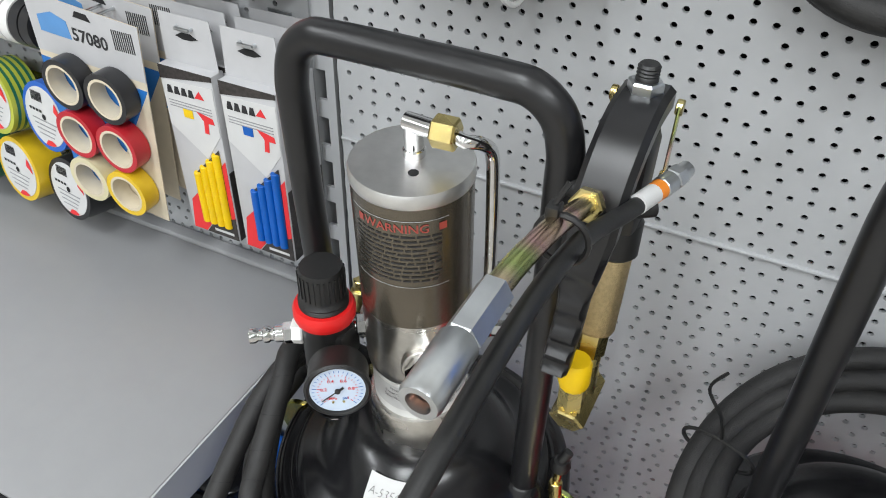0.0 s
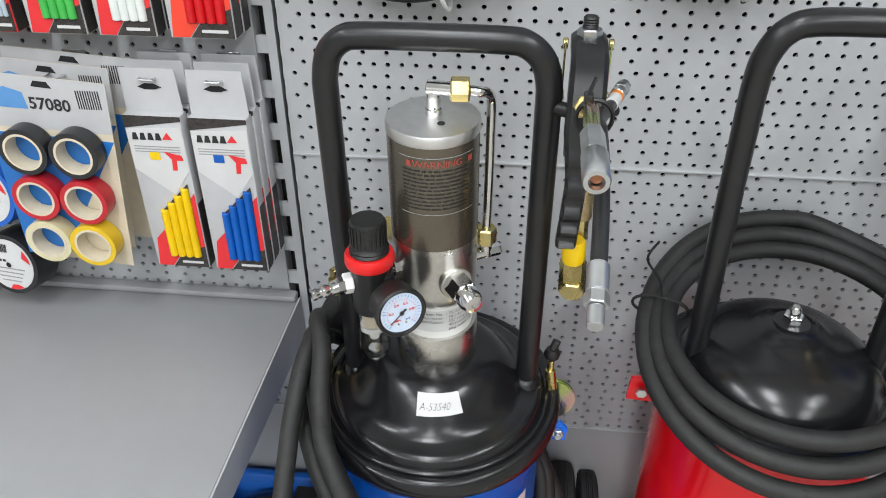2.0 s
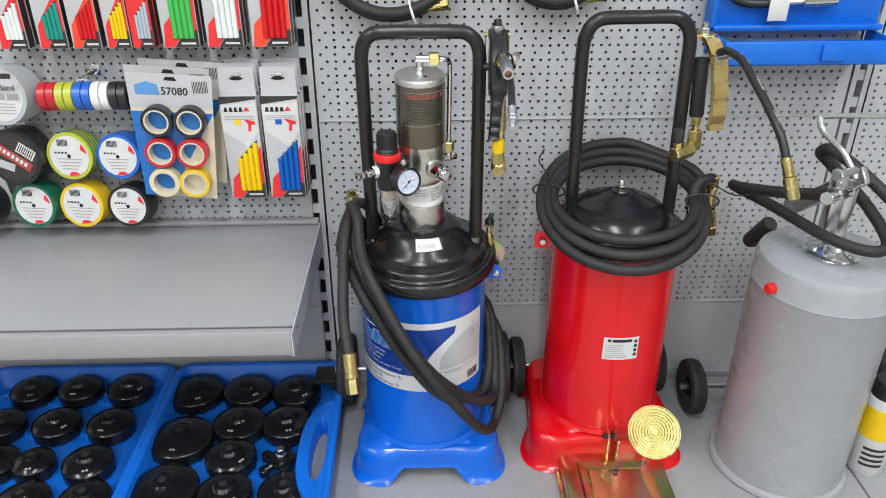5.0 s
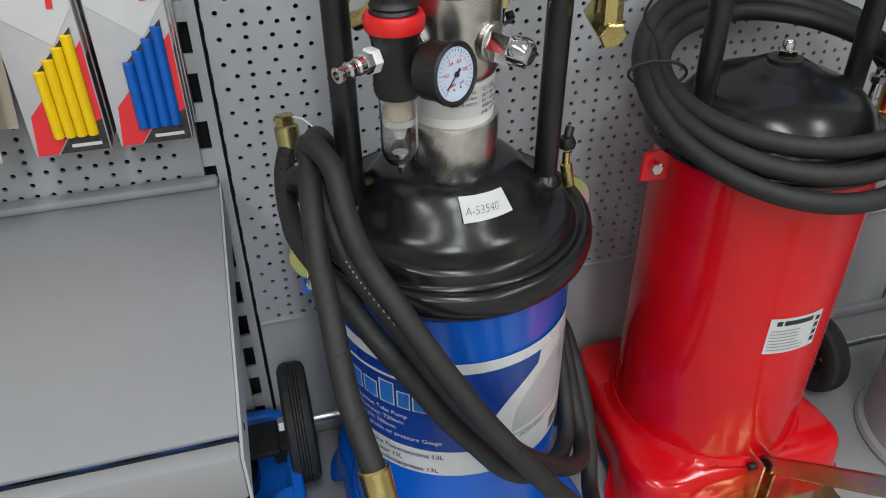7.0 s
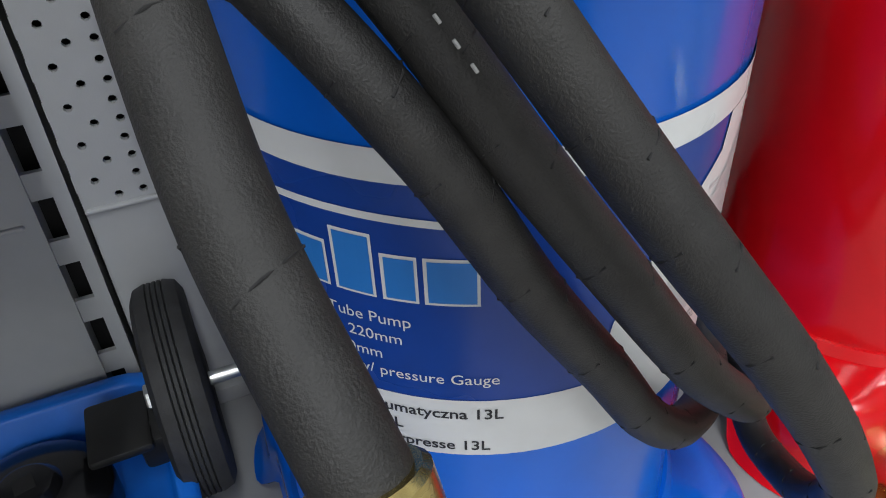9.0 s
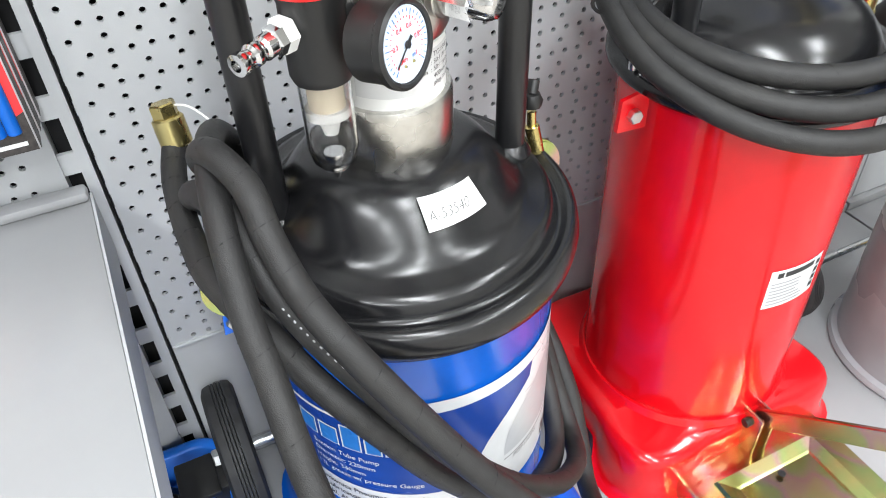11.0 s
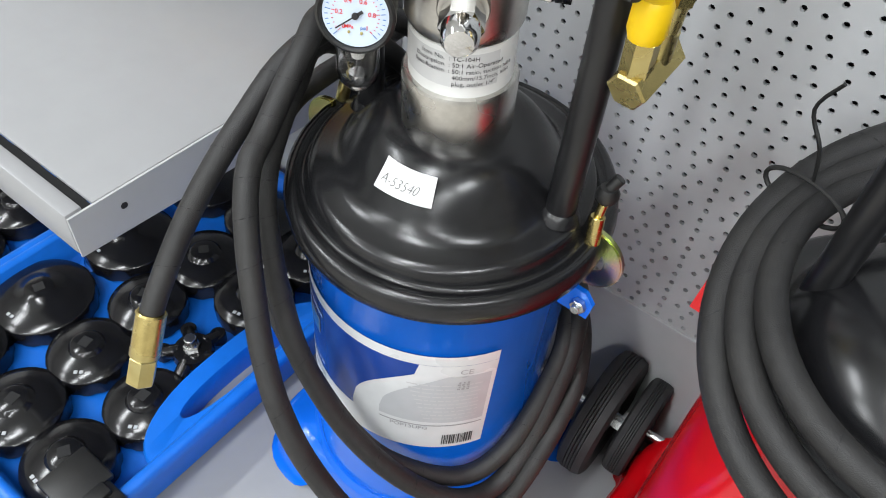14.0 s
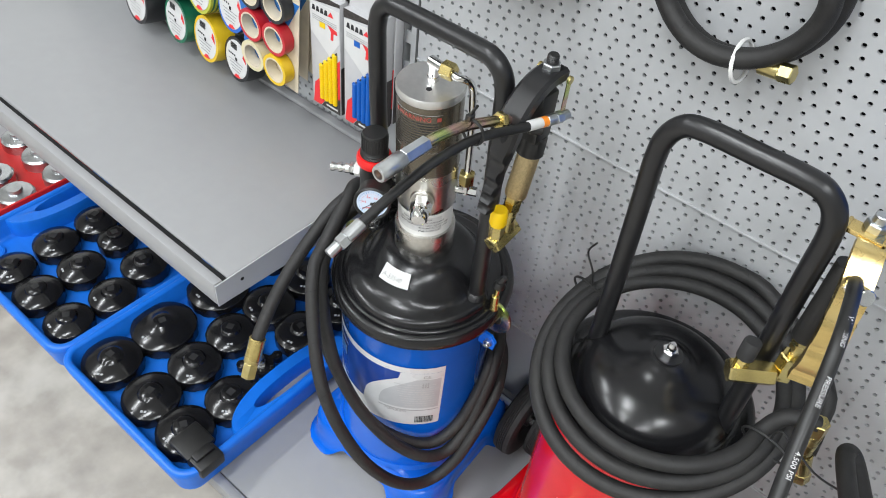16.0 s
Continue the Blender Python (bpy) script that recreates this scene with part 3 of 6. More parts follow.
LX0, LX1 = -0.165, 0.118
wrap_shape(LX0, LX1, lambda x: 0.513, lambda x: 0.652, M_DBLUE, drum, "label", 40, 0.0, "dark blue and silver printed product label")
wrap_shape(LX0, LX1, lambda x: 0.640, lambda x: 0.652, M_LABEL, drum, "label_stripe", 40, 0.0003)
wrap_shape(LX0, LX1, lambda x: 0.513, lambda x: 0.545, M_LABEL, drum, "label_band", 40, 0.0003)
wrap_shape(0.000, LX1, lambda x: 0.513, lambda x: min(0.640, 0.556 + 1.6 * max(x, 0) ** 0.5 * 0.19 + 0.06 * (x > 0.055)), M_LABEL, drum, "label_sweep", 40, 0.0004)
wrap_shape(0.026, LX1 - 0.004, lambda x: 0.556, lambda x: min(0.626, 0.566 + 0.26 * max(x - 0.026, 0) ** 0.5), M_LGREY, drum, "label_field", 30, 0.0006)
wrap_shape(0.026, LX1 - 0.004, lambda x: 0.550, lambda x: 0.5515, M_INKG, drum, "label_line", 30, 0.0007)
rows = []
for i in range(10):
    x = 0.048 + 0.003 * (9 - i) * 0.6
    while x < LX1 - 0.012:
        w = random.uniform(0.003, 0.010)
        rows.append((x, min(x + w, LX1 - 0.010), 0.562 + i * 0.0056, 0.0016))
        x += w + 0.0015
bars_on(rows, *A, DR + 0.0008, -90, M_CARDGREY, drum)
words_on("CE", 0.009, *A, DR + 0.0009, -90 + math.degrees(0.093 / DR), 0.629, M_INKG, drum)
words_on("POP13UPG", 0.0068, *A, DR + 0.0009, -90 + math.degrees(0.052 / DR), 0.5445, M_INKG, drum, bold=0.0001)
bars = []
random.seed(9)
x = 0.082
while x < 0.109:
    w = random.choice((0.0005, 0.0009, 0.0014))
    bars.append((x, x + w, 0.519, 0.016))
    x += w + random.choice((0.0006, 0.0010))
bars_on(bars, *A, DR + 0.0009, -90, M_INK, drum, "barcode")
bars_on([(0.088 + 0.0035 * i + 0.001 * (j % 2), 0.0905 + 0.0035 * i, 0.607 + j * 0.003, 0.0022) for i in range(3) for j in range(4)], *A, DR + 0.0009, -90, M_INKG, drum, "printed_mark")
# maker's mark as plain outlined blocks
for k, (bx, bw, bh) in enumerate(((-0.139, 0.017, 0.020), (-0.119, 0.017, 0.020), (-0.0995, 0.016, 0.027), (-0.081, 0.013, 0.020), (-0.066, 0.019, 0.020))):
    bars_on([(bx, bx + bw, 0.5925, bh)], *A, DR + 0.0004, -90, M_LABEL, drum, "mark_block")
    bars_on([(bx + 0.0012, bx + bw - 0.0012, 0.5937, bh - 0.0024)], *A, DR + 0.0007, -90, M_PBLUE, drum, "mark_block")
wrap_shape(-0.148, -0.040, lambda x: 0.6255 - 0.9 * (x + 0.094) ** 2, lambda x: 0.6285 - 0.9 * (x + 0.094) ** 2, M_LABEL, drum, "mark_arc", 20, 0.0005)
for i, t in enumerate(("Suction Tube Pump", "Diameter: 220mm", "Height: 340mm", "13L grease w/ pressure Gauge")):
    words_on(t, 0.0072, *A, DR + 0.0005, -90 - math.degrees(0.128 / DR), 0.5805 - i * 0.0088, M_LABEL, drum, align="LEFT")
for i, t in enumerate(("Smarownica Pneumatyczna 13L", "Air Lubricator 13L", "Druckl. Abschmierpresse 13L")):
    words_on(t, 0.0078, *A, DR + 0.0006, -90 - math.degrees(0.137 / DR), 0.5350 - i * 0.0092, M_INK, drum, align="LEFT", bold=0.00012)

# white price sticker on the lid's dome
sx = [Vector((0.1940, -0.2450, 0.7840)), Vector((0.2310, -0.2400, 0.7840)), Vector((0.2370, -0.2530, 0.7690)), Vector((0.1945, -0.2590, 0.7680))]
bm = bmesh.new()
grid = []
for j in range(5):
    row = []
    for i in range(9):
        u, v = i / 8, j / 4
        p = (sx[0] * (1 - u) + sx[1] * u) * (1 - v) + (sx[3] * (1 - u) + sx[2] * u) * v
        d = Vector((p.x - A[0], p.y - A[1], 0))
        rr = 0.0592 + (0.7840 - p.z) * 0.94 + 0.0012
        d = d.normalized() * rr
        row.append(bm.verts.new((A[0] + d.x, A[1] + d.y, p.z)))
    grid.append(row)
for j in range(4):
    for i in range(8):
        bm.faces.new((grid[j][i], grid[j][i + 1], grid[j + 1][i + 1], grid[j + 1][i]))
sticker = part("price_sticker", bm, M_PAPER, pump, "white sticker with handwritten number")
um = Vector((0.0385, 0.004, 0.0005)).normalized()
vm = (sx[0] - sx[3]).normalized()
nm = um.cross(vm).normalized()
tm = Matrix((( um.x, vm.x, nm.x, 0.1965), (um.y, vm.y, nm.y, -0.2575), (um.z, vm.z, nm.z, 0.7725), (0, 0, 0, 1)))
hand = lettering("A-53540", 0.0096, Matrix.Identity(4), 0, -0.00022)
for v in hand.verts:
    v.co = tm @ Vector((v.co.x * 0.86 + v.co.y * 0.18, v.co.y, 0))
for v in hand.verts:
    d = Vector((v.co.x - A[0], v.co.y - A[1], 0)).normalized() * (0.0592 + (0.7840 - v.co.z) * 0.94 + 0.0018)
    v.co = Vector((A[0] + d.x, A[1] + d.y, v.co.z))
part("handwriting", hand, M_INK, sticker, "handwritten black number", smooth=False)

# lid and motor lean a little towards the front with the handle
LEAN = Matrix.Translation((0, A[1], 0.789)) @ pose(0, 0, 0, 3.2, 0, 0) @ Matrix.Translation((0, -A[1], -0.789))
for ob in pump.children_recursive:
    if ob.name.split(".")[0] in ("lid", "neck_ring", "neck_collar", "motor_body", "motor_sleeve", "motor_cap", "cap_plug", "elbow_fitting", "pipe_nut", "air_pipe", "outlet_boss", "outlet_plug", "side_port", "warning_mark", "clear_label", "paper_label") or ob.parent.name in ("motor_sleeve", "neck_collar"):
        if not ob.get("leant"):
            ob.data.transform(LEAN)
            ob["leant"] = 1
for ob in pump.children_recursive:
    if "leant" in ob:
        del ob["leant"]

# handle
hp = smooth_line([(0.121, -0.180, 0.752), (0.120, -0.183, 0.86), (0.1185, -0.189, 0.97), (0.1180, -0.1925, 1.045), (0.1185, -0.1935, 1.068), (0.1235, -0.194, 1.087), (0.136, -0.1945, 1.0985), (0.152, -0.195, 1.101), (0.205, -0.195, 1.1015), (0.258, -0.195, 1.101), (0.275, -0.1945, 1.0985), (0.2885, -0.194, 1.087), (0.2945, -0.1935, 1.068), (0.2952, -0.1925, 1.045), (0.2955, -0.189, 0.97), (0.2955, -0.184, 0.86), (0.2950, -0.181, 0.748)], 7)
handle = part("handle", tube(hp, 0.0106, 20), M_BLACK, pump, "bent black tube handle")
part("handle_scuff", join(rod((0.138, -0.198, 1.1082), (0.1385, -0.1985, 1.1088), 0.0010, 8), rod((0.143, -0.199, 1.1085), (0.1435, -0.1995, 1.1091), 0.0009, 8)), M_LGREY, handle, "paint chips")
for hx, hy in ((0.121, -0.180), (0.295, -0.181)):
    part("handle_socket", lathe([(0.011, 0), (0.016, 0), (0.013, 0.006), (0.011, 0.008)], 24, Matrix.Translation((hx, hy, 0.7485))), M_LID, pump)

# clamp brackets with gold discs on both sides
for sgn, bx in ((1, 0.332), (-1, 0.0765)):
    yb = -0.185
    part("bracket", sheet([(-0.013, -0.012), (0.012, -0.012), (0.014, 0.004), (0.006, 0.013), (-0.010, 0.013)], 0.004, Matrix.Translation((bx - sgn * 0.004, yb, 0.687)) @ pose(0, 0, 0, 90, 0, 0)), M_BLUE, pump, "blue clamp bracket")
    part("bracket_bolt", join(hexnut((bx, yb - 0.004, 0.687), (bx, yb - 0.0095, 0.687), 0.0065), rod((bx, yb - 0.0095, 0.687), (bx, yb - 0.0125, 0.687), 0.0036)), M_ZINC, pump, "zinc bolt")
    arc = [radians(a) for a in range(-112, 101, 12)]
    hook = [(sgn * 0.028 * math.cos(a), 0.028 * math.sin(a)) for a in arc] + [(sgn * 0.0150 * math.cos(a), 0.0150 * math.sin(a)) for a in arc[::-1]]
    part("clamp_hook", sheet(hook[::sgn], 0.0045, Matrix.Translation((bx - sgn * 0.012, -0.166 if sgn > 0 else -0.186, 0.714)) @ pose(0, 0, 0, 90, 0, 0), 0.0012), M_RAINBOW, pump, "gold zinc half-ring clamp hook")
    part("eye_bolt", join(rod((bx - sgn * 0.010, -0.176, 0.735), (bx - sgn * 0.013, -0.172, 0.757), 0.0055), rod((bx - sgn * 0.013, -0.172, 0.752), (bx - sgn * 0.0125, -0.170, 0.768), 0.0034)), M_BRASS, pump, "brass eye bolt")
    kn = Vector((bx - sgn * 0.0122, -0.169, 0.770))
    part("wing_knob", join(lathe([(0, 0), (0.004, 0), (0.0075, 0.002), (0.0085, 0.007), (0.006, 0.012), (0, 0.013)], 10, Matrix.Translation(kn)), rod(kn + Vector((0, 0, 0.011)), kn + Vector((0.004 * sgn, 0.004, 0.020)), 0.0042)), M_BLKP, pump, "black plastic knob")

# wheels and axle
part("axle", rod((0.062, -0.058, 0.385), (0.372, -0.058, 0.385), 0.005, 16), M_ZINC, pump)
wheel(pump, (0.0455, -0.058, 0.385), 0.0745, 0.034, -1)
wheel(pump, (0.3600, -0.058, 0.385), 0.0745, 0.034, 1)

# ---- air regulator on the motor ----
reg = part("regulator_body", join(lathe([(0, 0.868), (0.0155, 0.868), (0.0170, 0.872), (0.0170, 0.910), (0.0185, 0.914), (0.0185, 0.919), (0.0, 0.919)], 40, Matrix.Translation((0.153, -0.230, 0))), box(0.138, -0.240, 0.880, 0.172, -0.216, 0.908, 0.003)), M_BLKP, pump, "black plastic air regulator")
RT = Matrix.Translation((0.153, -0.230, 0))
part("lock_ring", lathe([(0.012, 0.916), (0.0205, 0.916), (0.0215, 0.919), (0.0215, 0.925), (0.0200, 0.928), (0.012, 0.928)], 40, RT), M_REDPL, reg, "red plastic lock ring")
prof = [(0, 0.927), (0.0170, 0.927), (0.0172, 0.929), (0.0158, 0.931), (0.0172, 0.933), (0.0158, 0.935)]
knob = part("regulator_knob", lathe(prof + [(0.0150, 0.937), (0.0153, 0.956), (0.0140, 0.9595), (0, 0.9600)], 44, RT), M_BLKP, reg, "ribbed black plastic knob")
part("knob_ribs", join(*[box(-0.0007, 0.0150, 0.938, 0.0007, 0.0160, 0.9565, 0, 1, RT @ pose(0, 0, 0, 0, 0, 360 * i / 26)) for i in range(26)]), M_BLKP, knob)
bowl = part("water_bowl", lathe([(0, 0.8120), (0.0070, 0.8145), (0.0115, 0.820), (0.0130, 0.828), (0.0130, 0.868), (0.0142, 0.868), (0.0142, 0.826), (0.0125, 0.818), (0.0080, 0.8125), (0.0030, 0.810), (0, 0.8098)], 36, RT), M_CLEAR, reg, "clear plastic water bowl")
part("filter", lathe([(0, 0.868), (0.0100, 0.868), (0.0100, 0.851), (0, 0.851)], 28, RT), M_CREAM, bowl, "pale filter element")
part("filter_cap", lathe([(0, 0.851), (0.0122, 0.851), (0.0122, 0.846), (0.006, 0.842), (0.004, 0.834), (0, 0.834)], 28, RT), M_WHPL, bowl)
part("drain", lathe([(0, 0.822), (0.0062, 0.822), (0.0062, 0.818), (0.0030, 0.812), (0.0020, 0.805), (0, 0.803)], 24, RT), M_CHROME, bowl, "metal drain valve")
part("coupling_ring", hexnut((0.1385, -0.2365, 0.8985), (0.1305, -0.2400, 0.8985), 0.0092), M_WHPL, reg, "white sealing ring")
cd = (Vector((0.108, -0.2565, 0.8975)) - Vector((0.1325, -0.2405, 0.8985)))
co = Vector((0.1325, -0.2405, 0.8985))
part("air_coupling", join(hexnut(co, co + cd * 0.25, 0.0078), lathe([(0, 0), (0.0062, 0), (0.0062, 0.006), (0.0048, 0.0075), (0.0048, 0.0095), (0.0060, 0.011), (0.0060, 0.014), (0.0044, 0.0155), (0.0044, 0.0185), (0.0055, 0.020), (0.0055, 0.024), (0.0030, 0.0245), (0.0030, 0.018), (0, 0.018)], 28, aim(co + cd * 0.22, co + cd))), M_CHROME, reg, "nickel quick-release air plug")
part("link_nut", join(hexnut((0.170, -0.2185, 0.9035), (0.176, -0.2145, 0.9035), 0.0078), hexnut((0.177, -0.2140, 0.9035), (0.181, -0.2115, 0.9035), 0.0072), rod((0.165, -0.222, 0.9035), (0.190, -0.205, 0.9035), 0.0046)), M_CHROME, reg, "nickel union nut")
gc = Vector((0.1845, -0.2660, 0.8930))
gn = Vector((math.cos(radians(-58)), math.sin(radians(-58)), 0.12)).normalized()
ga = aim(gc - gn * 0.022, gc)
gauge = part("pressure_gauge", lathe([(0, 0), (0.017, 0), (0.0205, 0.002), (0.0205, 0.019), (0.0222, 0.0205), (0.0222, 0.0245), (0.0205, 0.0258), (0.0190, 0.0250), (0.0186, 0.0232), (0, 0.0232)], 48, ga), M_BLKP, reg, "round black pressure gauge")
dm = Matrix.Translation(gc + gn * 0.0014)
gx = Vector((0, 0, 1)).cross(gn).normalized()
gy = gn.cross(gx)
dm = Matrix(((gx.x, gy.x, gn.x, 0), (gx.y, gy.y, gn.y, 0), (gx.z, gy.z, gn.z, 0), (0, 0, 0, 1)))
dm = Matrix.Translation(gc + gn * 0.0016) @ dm
dial = part("dial", lathe([(0, 0.0004), (0.0184, 0.0002)], 40, dm), node_mat("pale_blue_dial", (0.62, 0.72, 0.86), 0.4), gauge, "pale blue dial", smooth=False)
ticks, reds = [], []
for i in range(26):
    a = radians(225 - 270 * i / 25)
    r0 = 0.0140 if i % 5 == 0 else 0.0152
    ticks.append(box(r0, -0.00018, 0.0007, 0.0168, 0.00018, 0.0009, 0, 1, dm @ pose(0, 0, 0, 0, 0, math.degrees(a))))
    reds.append(box(0.0125 if i % 5 else 0.0115, -0.00016, 0.0007, 0.0134, 0.00016, 0.0009, 0, 1, dm @ pose(0, 0, 0, 0, 0, math.degrees(a))))
part("scale", join(*ticks), M_PBLUE, dial, smooth=False)
part("inner_scale", join(*reds), M_PRED, dial, smooth=False)
nums = []
for i, t in enumerate(("0", "0.2", "0.4", "0.6", "0.8", "1")):
    a = radians(225 - 54 * i)
    nums.append(lettering(t, 0.0036, dm @ Matrix.Translation((0.0092 * math.cos(a), 0.0092 * math.sin(a) - 0.0012, 0.0009)), 0, 0.00006, "CENTER"))
nums.append(lettering("MPa", 0.0030, dm @ Matrix.Translation((-0.0035, -0.0075, 0.0009)), 0, 0.00005, "CENTER"))
part("numerals", join(*nums), M_PRED, dial, smooth=False)
part("unit_mark", lettering("psi", 0.0030, dm @ Matrix.Translation((0.0045, -0.0075, 0.0009)), 0, 0.00005, "CENTER"), M_PBLUE, dial, smooth=False)
part("needle", join(box(-0.005, -0.0009, 0.0014, 0.0, 0.0009, 0.0018, 0, 1, dm @ pose(0, 0, 0, 0, 0, 217)), box(0, -0.00035, 0.0014, 0.0135, 0.00035, 0.0018, 0, 1, dm @ pose(0, 0, 0, 0, 0, 217)), lathe([(0, 0.0026), (0.0018, 0.0024), (0.002, 0.0012)], 16, dm)), M_INK, dial, "black needle")
part("dial_rivets", join(lathe([(0, 0.0016), (0.0007, 0.0013), (0.0009, 0.0006)], 10, dm @ Matrix.Translation((-0.0035, -0.0098, 0))), lathe([(0, 0.0016), (0.0007, 0.0013), (0.0009, 0.0006)], 10, dm @ Matrix.Translation((0.0035, -0.0098, 0)))), M_BRASS, dial)

# ---- hoses of this pump ----


def ring_pts(rows, c=A):
    return [(c[0] + r * math.cos(radians(a)), c[1] + r * math.sin(radians(a)), z) for a, r, z in rows]


def hose_marks(line, r, every, parent):
    """Faint wrap seams left on the rubber by its winding cloth."""
    bms = []
    n = len(line)
    for k in range(every, n - 4, every):
        seg = []
        for j in range(9):
            u = j / 8
            i = k + int(u * 3)
            t = (line[min(i + 1, n - 1)] - line[i - 1]).normalized()
            s = t.cross(Vector((0, 0, 1))).normalized()
            q = t.cross(s)
            an = u * 5.6
            seg.append(line[i] + (line[min(i + 1, n - 1)] - line[i]) * (u * 3 - int(u * 3)) + (s * math.cos(an) + q * math.sin(an)) * (r + 0.0001))
        part("wrap_seam", tube(seg, 0.00035, 5), M_DARK, parent)


HR = 0.0089
hose_root = thing("grease_hose", (0.24, -0.30, 0.40), "looped black rubber grease hose hung over the blue drum pump", "hose")
S_C = smooth_line(ring_pts([(105, 0.126, 0.62), (140, 0.124, 0.73), (168, 0.120, 0.795), (186, 0.115, 0.822), (202, 0.112, 0.814), (213, 0.121, 0.793), (223, 0.132, 0.774), (231, 0.143, 0.763), (238, 0.150, 0.746), (246, 0.157, 0.719), (254, 0.165, 0.688), (261, 0.174, 0.659), (269, 0.183, 0.624), (278, 0.188, 0.580), (289, 0.188, 0.525), (300, 0.178, 0.472), (312, 0.166, 0.438), (325, 0.153, 0.426), (338, 0.148, 0.447), (350, 0.144, 0.483), (5, 0.141, 0.520), (18, 0.140, 0.548), (40, 0.134, 0.570), (70, 0.127, 0.585)]), 10)
S_B = smooth_line(ring_pts([(110, 0.142, 0.62), (145, 0.140, 0.72), (170, 0.131, 0.775), (188, 0.123, 0.795), (200, 0.121, 0.783), (208, 0.124, 0.770), (216, 0.128, 0.757), (224, 0.133, 0.744), (232, 0.137, 0.727), (240, 0.139, 0.703), (248, 0.141, 0.674), (260, 0.144, 0.631), (275, 0.142, 0.577), (290, 0.141, 0.535), (305, 0.141, 0.500), (320, 0.142, 0.476), (335, 0.137, 0.467), (350, 0.131, 0.490), (5, 0.128, 0.540), (20, 0.127, 0.585), (45, 0.127, 0.60), (80, 0.122, 0.61)]), 10)
S_A = smooth_line([(0.0795, -0.074, 0.765), (0.0735, -0.088, 0.757), (0.0690, -0.110, 0.752), (0.0670, -0.140, 0.749)] + ring_pts([(176, 0.1385, 0.748), (190, 0.138, 0.746), (206, 0.1385, 0.741), (216, 0.141, 0.733), (225, 0.145, 0.717), (234, 0.148, 0.696), (242, 0.146, 0.667), (251, 0.140, 0.625), (262, 0.134, 0.583), (275, 0.127, 0.535), (290, 0.1225, 0.503), (312, 0.1215, 0.483), (330, 0.1215, 0.478), (348, 0.1200, 0.500), (5, 0.1195, 0.545), (20, 0.1195, 0.585), (50, 0.121, 0.59), (80, 0.121, 0.60)]), 10)
for ln in (S_C, S_B, S_A):
    st = part("hose_loop", tube(ln, HR, 16), M_HOSE, hose_root, "matt black rubber hose")
    hose_marks(ln, HR, 9, st)
S1 = smooth_line([(0.150, -0.060, 0.66), (0.122, -0.085, 0.745), (0.103, -0.130, 0.795), (0.0905, -0.180, 0.809), (0.0825, -0.228, 0.796), (0.0790, -0.270, 0.765), (0.0800, -0.303, 0.741), (0.0805, -0.329, 0.717), (0.0825, -0.352, 0.693), (0.0885, -0.378, 0.668), (0.0918, -0.388, 0.656)], 9)
st = part("hose_tail", tube(S1, HR, 16), M_HOSE, hose_root, "matt black rubber hose")
hose_marks(S1, HR, 12, st)
e0, e1 = Vector((0.0905, -0.3840, 0.662)), Vector((0.0965, -0.4130, 0.607))
part("ferrule", rod(e0, e0.lerp(e1, 0.62), 0.0113, 24), M_BRASS, hose_root, "gold crimped ferrule")
part("hose_nut", join(hexnut(e0.lerp(e1, 0.62), e0.lerp(e1, 1.0), 0.0108), rod(e0.lerp(e1, 0.58), e0.lerp(e1, 0.66), 0.0085)), M_BRASS, hose_root, "brass swivel nut")
part("ferrule", join(rod((0.0800, -0.0760, 0.762), (0.0787, -0.0705, 0.783), 0.0115), hexnut((0.0787, -0.0705, 0.782), (0.0780, -0.0680, 0.793), 0.0095)), M_BRASS, hose_root, "gold crimped ferrule")
part("tag_wire", tube(smooth_line([(0.077, -0.064, 0.788), (0.095, -0.078, 0.790), (0.110, -0.100, 0.775), (0.112, -0.112, 0.752)], 6), 0.0008, 6), M_WHPL, hose_root, "thin white tag cord")
# printed dashes on one strand
dash = []
for k in range(62, 96, 2):
    t = (S_B[k + 1] - S_B[k]).normalized()
    o = Vector((S_B[k].x - A[0], S_B[k].y - A[1], 0.02)).normalized()
    s = t.cross(o).normalized()
    dash.append(tube([S_B[k] + (o * 0.86 - s * 0.51) * (HR + 0.0002), S_B[k].lerp(S_B[k + 1], 0.7) + (o * 0.86 - s * 0.51) * (HR + 0.0002)], 0.0005, 5))
part("hose_print", join(*dash), M_CARDGREY, hose_root, "white printed dashes")

# ---- black grease gun hooked on the handle ----
gun = thing("grease_gun", (0.324, -0.19, 0.88), "black lever grease gun with gold barrel hooked on pump handle", "grease gun", "grease guns")
lev_line = smooth_line([(0.3245, -0.150, 1.0905), (0.3240, -0.175, 1.0905), (0.3235, -0.197, 1.0820), (0.3225, -0.214, 1.064), (0.3215, -0.2225, 1.040), (0.3205, -0.2260, 1.010), (0.3190, -0.2275, 0.980), (0.3175, -0.2290, 0.960), (0.3165, -0.2300, 0.945)], 7)
bm = bmesh.new()
rings = []
nl = len(lev_line)
for i, p in enumerate(lev_line):
    u = i / (nl - 1)
    t = (lev_line[min(i + 1, nl - 1)] - lev_line[max(i - 1, 0)]).normalized()
    sd = Vector((1, 0, 0.0))
    nn = sd.cross(t).normalized()
    w = 0.0140 if u < 0.5 else max(0.0082, 0.0140 - (u - 0.5) * 0.034)
    d = 0.006
    scal = 0.0022 * math.sin((u - 0.55) * 62) if u > 0.55 else 0
    sec = [(-w, -d), (-w, d * 0.5), (-w * 0.75, d + scal), (w * 0.75, d + scal), (w, d * 0.5), (w, -d)]
    rings.append([bm.verts.new(p + sd * a - nn * b) for a, b in sec])
